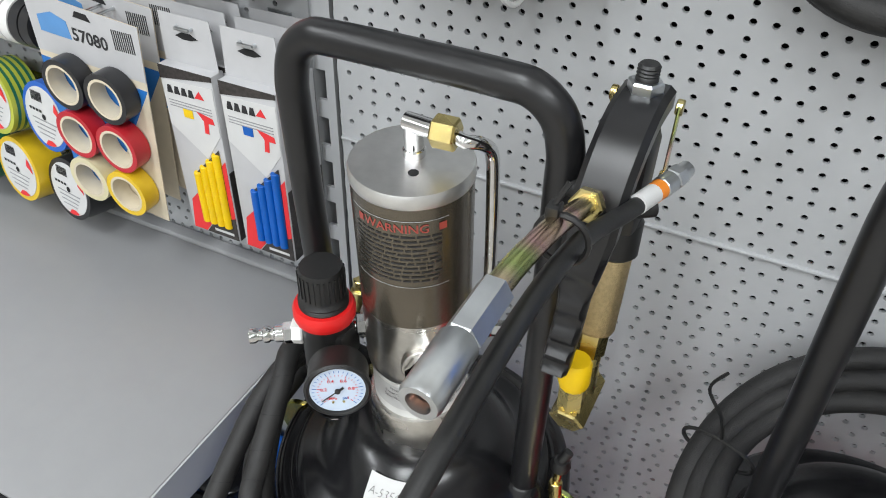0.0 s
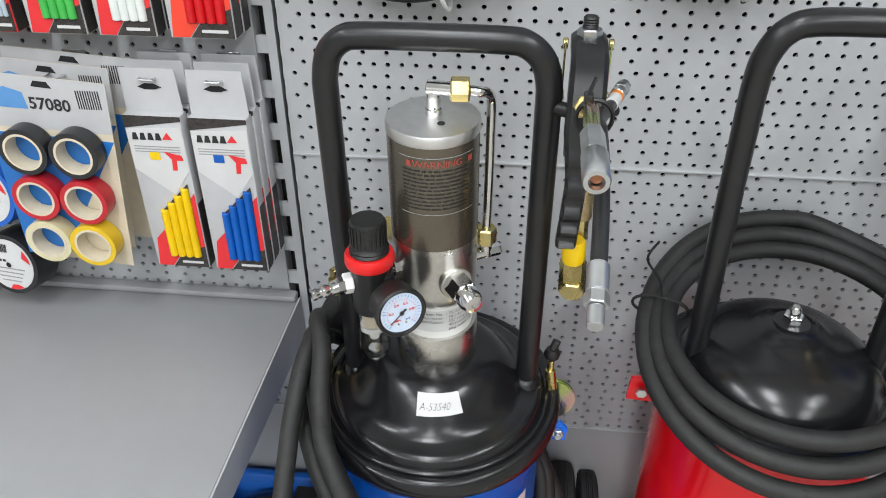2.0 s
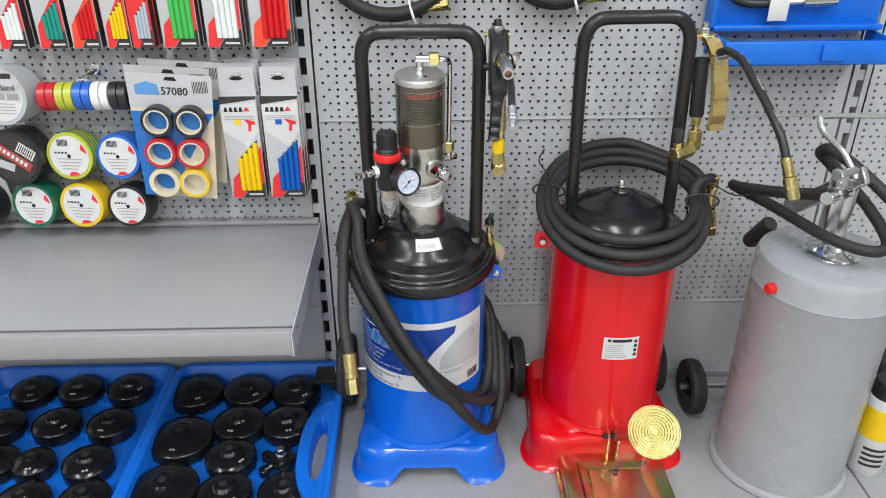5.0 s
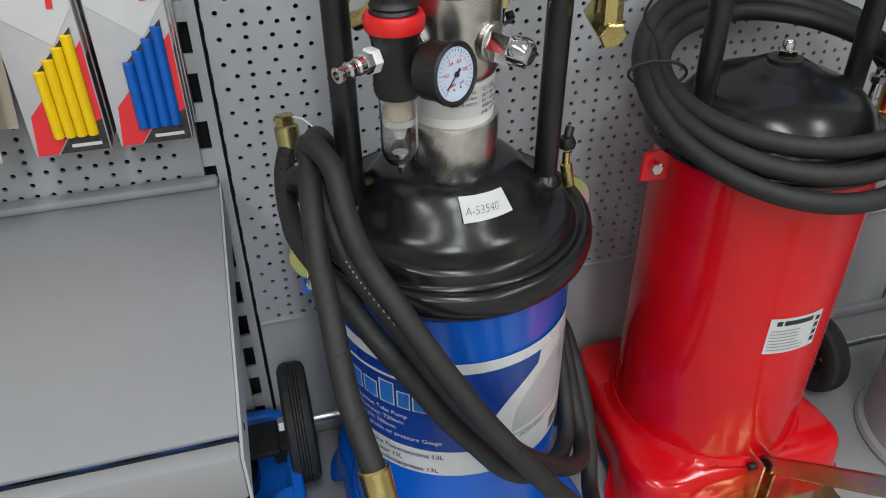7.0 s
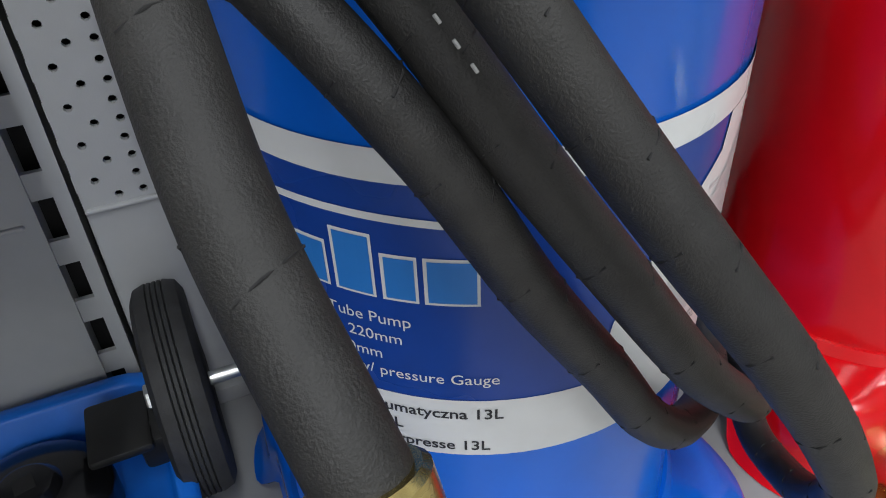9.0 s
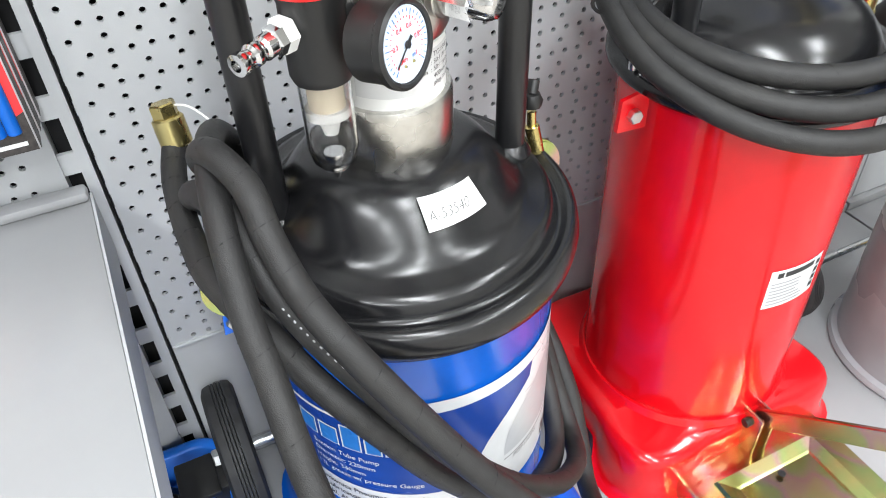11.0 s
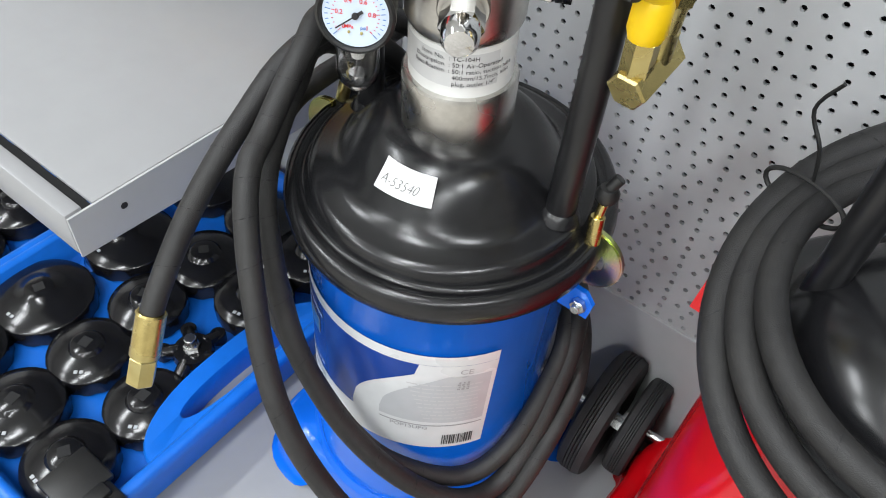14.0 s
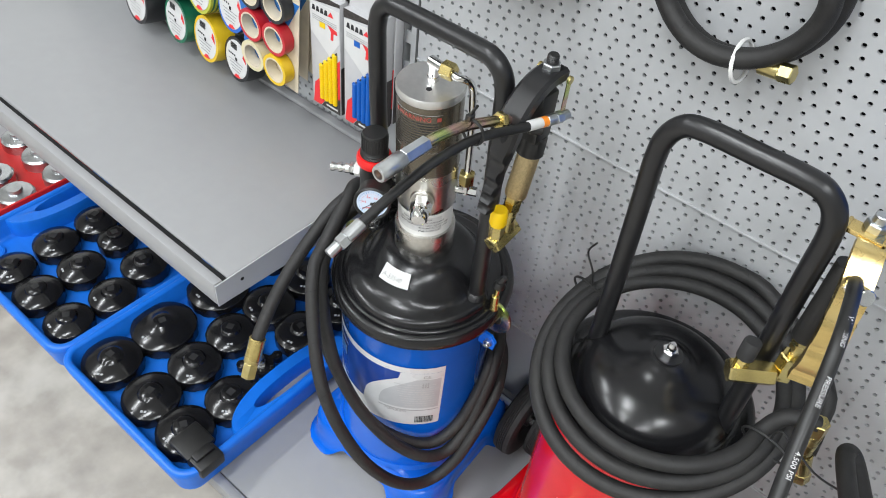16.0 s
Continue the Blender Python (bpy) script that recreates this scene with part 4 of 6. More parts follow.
for a, b in zip(rings, rings[1:]):
    for k in range(6):
        bm.faces.new((a[k], a[(k + 1) % 6], b[(k + 1) % 6], b[k]))
bm.faces.new(rings[0])
bm.faces.new(rings[-1][::-1])
part("lever", bm, M_BLACK, gun, "black pressed steel lever with finger grips")
part("lever_slot", box(0.3165, -0.2255, 1.030, 0.3285, -0.2120, 1.060, 0.005, 3, Matrix.Translation((0, -0.0035, 0))), M_DARK, gun)
part("top_nut", hexnut((0.3240, -0.163, 1.0955), (0.3240, -0.163, 1.1030), 0.0098), M_ZINC, gun, "zinc lock nut")
part("top_stud", lathe([(0, 0), (0.0062, 0), (0.0062, 0.002), (0.0054, 0.003), (0.0062, 0.004), (0.0054, 0.005), (0.0062, 0.006), (0.0054, 0.007), (0.0062, 0.008), (0.005, 0.0095), (0, 0.0095)], 20, Matrix.Translation((0.3240, -0.163, 1.1025))), M_BLKP, gun, "black threaded stud")
for px in (0.3065, 0.3425):
    part("link_rivet", rod((px - 0.002, -0.1535, 1.087), (px + 0.002, -0.1535, 1.087), 0.0045, 16), M_BRASS, gun, "brass rivet")
    part("link_rivet", rod((px - 0.002, -0.158, 1.045), (px + 0.002, -0.158, 1.045), 0.0042, 16), M_BRASS, gun, "brass rivet")
    part("link_bar", box(px - 0.0008, -0.1585, 1.043, px + 0.0008, -0.1505, 1.089, 0.0004), M_RAINBOW, gun, "zinc link bar")
part("gun_head", join(box(0.311, -0.188, 1.018, 0.338, -0.158, 1.078, 0.005), rod((0.3255, -0.172, 1.022), (0.3265, -0.176, 0.998), 0.0150)), M_BLKP, gun, "black cast gun head")
part("barrel", lathe([(0, 0), (0.0125, 0), (0.0125, 0.052), (0.0112, 0.055), (0, 0.055)], 32, aim((0.3263, -0.1755, 1.000), (0.3275, -0.1905, 0.945))), M_TAN, gun, "knurled tan barrel")
part("barrel_nut", join(hexnut((0.3275, -0.190, 0.948), (0.3278, -0.1945, 0.930), 0.0100), rod((0.3278, -0.194, 0.934), (0.3280, -0.198, 0.915), 0.0085)), M_BRASS, gun, "brass barrel nut")
part("swivel_body", join(hexnut((0.3290, -0.182, 0.900), (0.3268, -0.2200, 0.889), 0.0118), rod((0.3280, -0.1965, 0.918), (0.3282, -0.197, 0.896), 0.0090)), M_BRASS, gun, "brass swivel elbow")
part("inlet_hex", hexnut((0.3265, -0.2130, 0.897), (0.3258, -0.2130, 0.919), 0.0088), M_BRASS, gun, "brass hex inlet")
part("dust_cap", lathe([(0, 0.022), (0.0085, 0.022), (0.0100, 0.0195), (0.0102, 0.004), (0.0088, 0.0), (0, 0)], 12, aim((0.3258, -0.2130, 0.918), (0.3250, -0.2128, 0.944))), M_YELPL, gun, "yellow plastic dust cap")
part("hook_pin", rod((0.292, -0.192, 1.050), (0.318, -0.206, 1.050), 0.0058, 16), M_BLKP, gun, "black hook pin")
part("trigger_stop", rod((0.335, -0.205, 1.050), (0.347, -0.196, 1.050), 0.0052, 14), M_BLKP, gun)
nz = smooth_line([(0.3205, -0.222, 1.0615), (0.3200, -0.255, 1.0755), (0.3190, -0.290, 1.0880), (0.3170, -0.325, 1.0940), (0.3160, -0.352, 1.0955)], 7)
part("nozzle_pipe", tube(nz, 0.0052, 16), M_RAINBOW, gun, "bent rainbow zinc nozzle pipe")
part("nozzle_nut", hexnut((0.3203, -0.231, 1.0655), (0.3202, -0.240, 1.0690), 0.0088), M_BRASS, gun, "brass jam nut")
part("nozzle_coupler", join(hexnut((0.3164, -0.342, 1.0950), (0.3160, -0.372, 1.0950), 0.0074), lathe([(0, 0), (0.0062, 0), (0.0078, 0.002), (0.0078, 0.028), (0.0070, 0.030), (0.0046, 0.030), (0.0040, 0.022), (0, 0.022)], 28, aim((0.3160, -0.371, 1.0950), (0.3155, -0.402, 1.0935)))), M_ZINC, gun, "zinc hydraulic coupler")
part("coupler_bore", rod((0.3156, -0.3955, 1.0940), (0.3155, -0.3965, 1.0939), 0.0036, 16), node_mat("copper_bore", (0.35, 0.15, 0.08), 0.35, 0.8), gun)
th = smooth_line([(0.346, -0.196, 1.0595), (0.338, -0.225, 1.062), (0.3285, -0.262, 1.069), (0.3260, -0.300, 1.0765), (0.3240, -0.345, 1.0765), (0.3215, -0.390, 1.0680), (0.3190, -0.426, 1.0560)], 8)
whip = thing("flexible_hose", (0.325, -0.33, 1.05), "short thin black flexible hose tied to the nozzle", "hose")
part("rubber", tube(th, 0.0047, 14), M_THIN, whip, "thin glossy black rubber")
part("sleeve_label", tube([Vector((0.3405, -0.2155, 1.0615)), Vector((0.345, -0.1995, 1.0600))], 0.0054, 16), M_PAPER, whip, "white paper sleeve")
part("orange_band", tube([Vector((0.345, -0.1995, 1.0600)), Vector((0.3470, -0.1925, 1.0595))], 0.0055, 16), node_mat("orange_band", (0.85, 0.25, 0.02), 0.4), whip, "orange band")
part("end_fitting", join(rod((0.3468, -0.193, 1.0595), (0.3500, -0.182, 1.0590), 0.0060), hexnut((0.3500, -0.182, 1.0590), (0.3525, -0.1735, 1.0587), 0.0068), rod((0.3525, -0.1735, 1.0587), (0.3548, -0.165, 1.0585), 0.0050)), M_ZINC, whip, "zinc crimped end")
part("end_fitting", join(rod((0.3192, -0.423, 1.0570), (0.3180, -0.440, 1.0510), 0.0060), hexnut((0.3180, -0.440, 1.0510), (0.3174, -0.448, 1.0482), 0.0067), rod((0.3174, -0.448, 1.0482), (0.3166, -0.459, 1.0440), 0.0046)), M_ZINC, whip, "zinc crimped end")
part("cable_tie", join(tube([Vector((0.3225 + 0.012 * math.cos(a), -0.283, 1.0795 + 0.0125 * math.sin(a))) for a in [2 * math.pi * i / 20 for i in range(20)]], 0.0016, 6, True), box(0.3145, -0.287, 1.089, 0.3205, -0.279, 1.0965, 0.001), rod((0.317, -0.283, 1.095), (0.3215, -0.279, 1.1060), 0.0014, 6)), M_BLKP, whip, "black cable tie")

# ---- foot-operated grease pump with red drum ----
R = (0.543, -0.158)
RT2 = Matrix.Translation((*R, 0))
red = thing("foot_grease_pump", (*R, DECK), "red drum foot-operated grease pump with black domed lid", "grease pump", "grease pumps")
pump_base(red, R, 0.541, -0.146, M_RED, 0.139, 0.118, 0.126)
rdrum = part("drum", lathe([(0.05, 0.385), (0.1085, 0.385), (0.1100, 0.392), (0.1085, 0.400), (0.1085, 0.752), (0.08, 0.755)], 72, RT2), M_RED, red, "glossy red steel drum")
part("lid", lathe([(0.1085, 0.748), (0.118, 0.749), (0.1215, 0.753), (0.1215, 0.759), (0.117, 0.7630), (0.110, 0.7635), (0.1035, 0.7640), (0.0995, 0.7655), (0.0970, 0.7690), (0.0945, 0.7755), (0.0895, 0.7850), (0.0815, 0.7945), (0.0705, 0.8025), (0.0575, 0.8080), (0.0450, 0.8120), (0.0360, 0.8165), (0.0300, 0.8205), (0.0255, 0.8215), (0.0230, 0.8240), (0, 0.824)], 80, RT2), M_LID, red, "black painted domed lid", angle=70)
part("washer", lathe([(0, 0.824), (0.0165, 0.824), (0.0165, 0.8275), (0, 0.8275)], 32, RT2), M_BLACK, red)
part("top_nut", join(hexnut((*R, 0.8275), (*R, 0.836), 0.0095), lathe([(0.0055, 0.836), (0.0055, 0.842), (0.003, 0.8455), (0, 0.846)], 20, RT2)), M_CHROME, red, "chrome lock nut")
rh = smooth_line([(0.4600, -0.160, 0.770), (0.4580, -0.163, 0.90), (0.4555, -0.167, 1.02), (0.4550, -0.169, 1.066), (0.4580, -0.170, 1.089), (0.4690, -0.170, 1.107), (0.4880, -0.170, 1.114), (0.540, -0.170, 1.115), (0.585, -0.170, 1.115), (0.6020, -0.170, 1.110), (0.6140, -0.170, 1.096), (0.6190, -0.169, 1.072), (0.6205, -0.167, 1.02), (0.6250, -0.163, 0.90), (0.6285, -0.160, 0.770)], 7)
part("handle", tube(rh, 0.0106, 20), M_BLACK, red, "bent black tube handle")
part("drum_label", wrap(strip(-0.031, 0.031, 0.552, 0.598, 14), *R, 0.1090, -89), M_LABEL, rdrum, "silver printed maker label")
bars_on([(-0.024, -0.018, 0.5885, 0.006), (-0.016, 0.018, 0.5885, 0.006)], *R, 0.1093, -89, M_INK, rdrum, "maker_mark")
bars_on([(-0.028, random.uniform(0.0, 0.016), 0.556 + 0.0042 * i, 0.0014) for i in range(7)], *R, 0.1093, -89, M_INKG, rdrum)
for i in range(4):
    bars_on([(0.0225, 0.0285, 0.5585 + i * 0.0092, 0.006)], *R, 0.1093, -89, M_INK, rdrum, "safety_mark")
part("bracket", sheet([(-0.014, -0.014), (0.014, -0.016), (0.014, 0.010), (0.004, 0.017), (-0.012, 0.014)], 0.004, Matrix.Translation((0.413, -0.168, 0.739)) @ pose(0, 0, 0, 90, 0, 0)), M_RED, red, "red clamp bracket")
part("bracket_bolt", hexnut((0.412, -0.172, 0.739), (0.412, -0.179, 0.739), 0.0062), M_ZINC, red, "zinc bolt")
for sx in (0.425, 0.668):
    part("clamp_bolt", join(rod((sx, -0.15, 0.765), (sx, -0.15, 0.80), 0.004), hexnut((sx, -0.15, 0.785), (sx, -0.15, 0.793), 0.008)), M_ZINC, red, "zinc clamp bolt")
wheel(red, (0.3985, -0.040, 0.373), 0.060, 0.026, -1)
wheel(red, (0.690, -0.040, 0.373), 0.060, 0.026, 1)
part("axle", rod((0.405, -0.040, 0.373), (0.685, -0.040, 0.373), 0.005, 12), M_ZINC, red)
# pedal: stamped plate, hinge, arm and disc
pan = join(box(0.452, -0.445, DECK + 0.0005, 0.640, -0.262, DECK + 0.034, 0.006), box(0.445, -0.452, DECK + 0.0003, 0.647, -0.258, DECK + 0.005, 0.002))
part("foot_plate", pan, M_RAINBOW, red, "stamped rainbow zinc foot plate")
bm = bmesh.new()
pr = [[bm.verts.new((0.546 + sx * w, -0.362 + sy * d, z)) for sx, sy in ((-1, -1), (1, -1), (1, 1), (-1, 1))] for w, d, z in ((0.066, 0.062, DECK + 0.0345), (0.064, 0.060, DECK + 0.039), (0.050, 0.047, DECK + 0.036), (0.047, 0.044, DECK + 0.035))]
for a, b in zip(pr, pr[1:]):
    for i in range(4):
        bm.faces.new((a[i], a[(i + 1) % 4], b[(i + 1) % 4], b[i]))
bm.faces.new(pr[-1])
part("plate_dish", bm, M_RAINBOW, red, "raised pressed rim of the plate", smooth=False)
for hx in (0.538, 0.556):
    part("hinge_cheek", box(hx - 0.0018, -0.292, DECK + 0.034, hx + 0.0018, -0.262, 0.402, 0.001), M_RAINBOW, red, "zinc hinge cheek")
part("hinge_pin", rod((0.530, -0.277, 0.388), (0.564, -0.277, 0.388), 0.005, 14), M_BLKP, red, "black hinge pin")
part("plate_slot", rod((0.547, -0.325, DECK + 0.0395), (0.547, -0.325, DECK + 0.0402), 0.004, 12), M_DARK, red)
arm0, arm1 = Vector((0.547, -0.280, 0.392)), Vector((0.545, -0.470, 0.566))
am = aim(arm0, arm1)
part("pedal_arm", box(-0.003, -0.010, 0, 0.003, 0.010, (arm1 - arm0).length, 0.001, 1, am), M_RAINBOW, red, "zinc pedal arm")
dn = Vector((-0.05, -0.70, 0.70)).normalized()
dprof = [(0, -0.004), (0.0385, -0.004), (0.0395, -0.001), (0.0385, 0.0015)]
for i in range(8):
    r0 = 0.0375 - i * 0.0043
    dprof += [(r0, 0.0015), (r0 - 0.0006, -0.0014), (r0 - 0.0016, -0.0014), (r0 - 0.0022, 0.0015)]
part("pedal_disc", lathe(dprof + [(0, 0.0015)], 48, aim(Vector((0.543, -0.481, 0.580)), Vector((0.543, -0.481, 0.580)) + dn)), M_BRASS, red, "round brass pedal with grooves")

# coiled hose lying round the lid
coil = thing("coiled_hose", (0.545, -0.160, 0.76), "coiled black rubber hose lying on the red pump lid", "hose")
pts = [(0.716, -0.126, 0.776), (0.711, -0.100, 0.795), (0.694, -0.070, 0.826)]
for i in range(1, 58):
    a = 2 * math.pi * i / 20 + 0.9
    u = min(1, i / 57)
    rr = 0.147 - 0.033 * u + 0.0025 * math.sin(2.1 * a)
    pts.append((0.550 + rr * 0.985 * math.cos(a), -0.162 + rr * math.sin(a), 0.799 + 0.012 * u + (0.060 - 0.046 * u) * math.sin(a) + 0.003 * math.cos(a)))
pts += [(0.676, -0.152, 0.834), (0.694, -0.143, 0.838), (0.705, -0.138, 0.836)]
cl = smooth_line(pts, 4)
st = part("hose_coil", tube(cl, 0.0093, 16), M_HOSE, coil, "matt black rubber hose")
hose_marks(cl, 0.0093, 13, st)
for ta, tr in ((165, 0.128), (-8, 0.128)):
    c = Vector((0.548 + tr * math.cos(radians(ta)), -0.166 + tr * math.sin(radians(ta)), 0.816))
    rad = Vector((math.cos(radians(ta)), math.sin(radians(ta)), 0))
    part("cable_tie", tube([c + rad * 0.0275 * math.cos(t) + Vector((0, 0, 1)) * 0.0125 * math.sin(t) for t in [2 * math.pi * i / 24 for i in range(24)]], 0.0016, 6, True), M_BLKP, coil, "black cable tie")
    q = c + Vector((0, 0, 0.013))
    part("tie_tail", tube(smooth_line([q, q + rad * 0.006 + Vector((0, 0, 0.02)), q + rad * 0.020 + Vector((0, 0, 0.04)) if ta > 90 else q + rad * 0.05 + Vector((0, 0, 0.0)), q + rad * 0.012 + Vector((0, 0, 0.062)) if ta > 90 else q + rad * 0.085 + Vector((0, 0, 0.006))], 5), 0.0013, 6), M_BLKP, coil, "loose tie tail")
part("hose_end", join(rod((0.708, -0.136, 0.822), (0.711, -0.132, 0.782), 0.0095), hexnut((0.706, -0.138, 0.842), (0.708, -0.136, 0.820), 0.0105)), M_BRASS, coil, "gold hose end")
part("hose_end", join(rod((0.714, -0.128, 0.775), (0.724, -0.120, 0.738), 0.0095), hexnut((0.724, -0.120, 0.738), (0.728, -0.117, 0.720), 0.0108)), M_BRASS, coil, "gold hose end")

# gold grease gun on the red pump
gg = thing("grease_gun", (0.65, -0.18, 0.90), "gold zinc lever grease gun with black grip on handle", "grease gun", "grease guns")
gl = smooth_line([(0.648, -0.150, 1.082), (0.651, -0.172, 1.080), (0.656, -0.190, 1.062), (0.661, -0.200, 1.032), (0.664, -0.204, 1.000), (0.665, -0.206, 0.975), (0.664, -0.207, 0.950)], 7)
bm = bmesh.new()
rings = []
for i, p in enumerate(gl):
    u = i / (len(gl) - 1)
    t = (gl[min(i + 1, len(gl) - 1)] - gl[max(i - 1, 0)]).normalized()
    sd = Vector((0.96, 0.28, 0))
    nn = sd.cross(t).normalized()
    sc = 0.0035 * abs(math.sin((u - 0.3) * 15)) if u > 0.3 else 0
    rings.append([bm.verts.new(p + sd * a - nn * b) for a, b in ((-0.0125, -0.003), (-0.0125, 0.003 + sc), (0.0125, 0.003 + sc), (0.0125, -0.003))])
for a, b in zip(rings, rings[1:]):
    for k in range(4):
        bm.faces.new((a[k], a[(k + 1) % 4], b[(k + 1) % 4], b[k]))
bm.faces.new(rings[0])
bm.faces.new(rings[-1][::-1])
part("lever", bm, M_GOLD, gg, "gold lever with finger grips")
part("top_nut", join(hexnut((0.645, -0.150, 1.086), (0.645, -0.150, 1.095), 0.0095), rod((0.645, -0.150, 1.094), (0.645, -0.150, 1.103), 0.006)), M_ZINC, gg, "zinc lock nut")
part("head_frame", join(box(0.624, -0.165, 1.035, 0.6275, -0.148, 1.088, 0.001), box(0.656, -0.165, 1.040, 0.6595, -0.148, 1.088, 0.001), box(0.624, -0.165, 1.082, 0.6595, -0.148, 1.087, 0.001)), M_GOLD, gg, "gold folded head frame")
part("grip", lathe([(0, 0), (0.0115, 0), (0.0115, 0.088), (0.010, 0.092), (0, 0.092)], 28, aim((0.645, -0.158, 1.050), (0.647, -0.170, 0.956))), M_HOSE, gg, "black rubber grip")
part("barrel_nut", join(hexnut((0.647, -0.170, 0.962), (0.6475, -0.171, 0.946), 0.0085), rod((0.6475, -0.171, 0.948), (0.648, -0.172, 0.935), 0.0055), hexnut((0.648, -0.172, 0.937), (0.6485, -0.173, 0.905), 0.0115)), M_BRASS, gg, "brass swivel joint")
part("swivel_body", join(hexnut((0.606, -0.205, 0.9065), (0.643, -0.180, 0.9085), 0.0125), rod((0.643, -0.180, 0.9085), (0.650, -0.175, 0.909), 0.007)), M_BRASS, gg, "brass hex body")
part("bleeder_nut", hexnut((0.6135, -0.199, 0.915), (0.6135, -0.198, 0.926), 0.0072), M_BRASS, gg, "brass bleeder nut")
part("bleeder_cap", lathe([(0, 0.022), (0.008, 0.022), (0.0088, 0.020), (0.0088, 0.001), (0.008, 0), (0, 0)], 24, aim((0.6135, -0.198, 0.926), (0.613, -0.194, 0.95))), M_TYRE, gg, "grey rubber cap")
wline = smooth_line([(0.655, -0.200, 1.068), (0.657, -0.222, 1.076), (0.664, -0.263, 1.073), (0.6705, -0.293, 1.056), (0.677, -0.328, 1.036), (0.683, -0.357, 1.016), (0.689, -0.378, 0.996), (0.694, -0.392, 0.973)], 8)
wh = thing("flexible_hose", (0.70, -0.33, 0.94), "thin black printed hose with zinc fittings", "hose")
part("rubber", tube(wline, 0.0060, 14), M_THIN, wh, "thin glossy black rubber")
part("end_fitting", join(rod((0.656, -0.198, 1.060), (0.668, -0.214, 1.070), 0.0072), hexnut((0.653, -0.194, 1.056), (0.657, -0.199, 1.061), 0.0085)), M_ZINC, wh, "zinc crimped end")
part("end_fitting", join(rod((0.6935, -0.391, 0.975), (0.699, -0.401, 0.951), 0.0075), rod((0.699, -0.401, 0.951), (0.706, -0.411, 0.922), 0.0092), hexnut((0.7015, -0.4045, 0.941), (0.7030, -0.4065, 0.935), 0.0105)), M_BRASS, wh, "brass coupler")
for word, k0 in (("WORKING", 14), ("PRESSURE", 25), ("4.500 PSI", 37)):
    p0, t = wline[k0], (wline[k0 + 4] - wline[k0]).normalized()
    o = Vector((0.35, -0.55, 0.75))
    o = (o - t * o.dot(t)).normalized()
    up = o.cross(t)
    m = Matrix(((t.x, up.x, o.x, p0.x + o.x * 0.0062), (t.y, up.y, o.y, p0.y + o.y * 0.0062), (t.z, up.z, o.z, p0.z + o.z * 0.0062), (0, 0, 0, 1)))
    part("hose_print", lettering(word, 0.0058, m @ Matrix.Translation((0, -0.002, 0))), M_PAPER, wh, "white printed hose lettering", smooth=False)

# ---- grey hand-operated pump ----
G = (0.872, -0.262)
GT = Matrix.Translation((*G, 0))
grey = thing("lever_grease_pump", (*G, DECK), "grey painted drum grease pump with lever and wheels", "grease pump", "grease pumps")
part("drum", lathe([(0.05, DECK), (0.120, DECK), (0.1225, DECK + 0.004), (0.120, DECK + 0.010), (0.1135, DECK + 0.013), (0.1135, 0.700), (0.1155, 0.704), (0.1135, 0.708), (0.1135, 0.742), (0.110, 0.750), (0.100, 0.7545), (0, 0.756)], 72, GT), M_GREY, grey, "grey painted drum with lid")
part("flange", lathe([(0, 0.756), (0.043, 0.756), (0.044, 0.759), (0.041, 0.762), (0.024, 0.766), (0.018, 0.772), (0.017, 0.788), (0, 0.789)], 40, GT), M_ZINC, grey, "zinc pump flange")
for a in (60, 180, 300):
    p = Vector((G[0] + 0.033 * math.cos(radians(a)), G[1] + 0.033 * math.sin(radians(a)), 0.761))
    part("flange_bolt", hexnut(p, p + Vector((0, 0, 0.007)), 0.006), M_ZINC, grey, "zinc bolt")
part("lid_knob", join(rod((0.768, -0.302, 0.716), (0.757, -0.306, 0.716), 0.009), rod((0.757, -0.306, 0.716), (0.7545, -0.307, 0.716), 0.007)), M_REDPL, grey, "small red drain knob")
part("pump_column", join(rod((*G, 0.786), (G[0], G[1], 0.890), 0.013), box(G[0] - 0.030, G[1] - 0.012, 0.80, G[0] - 0.010, G[1] + 0.010, 0.90, 0.003)), M_ZINC, grey, "zinc pump column")
part("outlet_pipe", join(rod((0.855, -0.285, 0.875), (0.790, -0.345, 0.892), 0.0095), hexnut((0.835, -0.303, 0.880), (0.815, -0.322, 0.885), 0.013)), M_CHROME, grey, "chrome outlet pipe")
part("lever_arm", join(box(-0.005, -0.014, 0, 0.005, 0.014, 0.20, 0.002, 1, aim((0.875, -0.29, 0.905), (0.828, -0.045, 0.70)))), M_ZINC, grey, "flat zinc lever arm")
part("lever_grip", lathe([(0, 0), (0.013, 0), (0.015, 0.004), (0.015, 0.075), (0.012, 0.082), (0, 0.082)], 24, aim((0.838, -0.110, 0.735), (0.826, -0.035, 0.640))), M_HOSE, grey, "black rubber lever grip")
part("pivot_bolt", join(rod((0.815, -0.318, 0.917), (0.850, -0.300, 0.917), 0.006), hexnut((0.812, -0.320, 0.917), (0.818, -0.316, 0.917), 0.010)), M_ZINC, grey, "zinc pivot bolt")
part("hook_bracket", tube(smooth_line([(0.850, -0.305, 0.905), (0.838, -0.280, 0.935), (0.818, -0.245, 0.958), (0.815, -0.235, 0.972), (0.825, -0.232, 0.978), (0.90, -0.235, 0.978), (0.99, -0.24, 0.978)], 6), [0.0045] * 37, 8), M_ZINC, grey, "bent zinc hook bracket")
wheel(grey, (0.7480, -0.116, 0.369), 0.056, 0.030, -1)
part("axle", rod((0.750, -0.116, 0.369), (0.95, -0.116, 0.369), 0.005, 12), M_ZINC, grey)
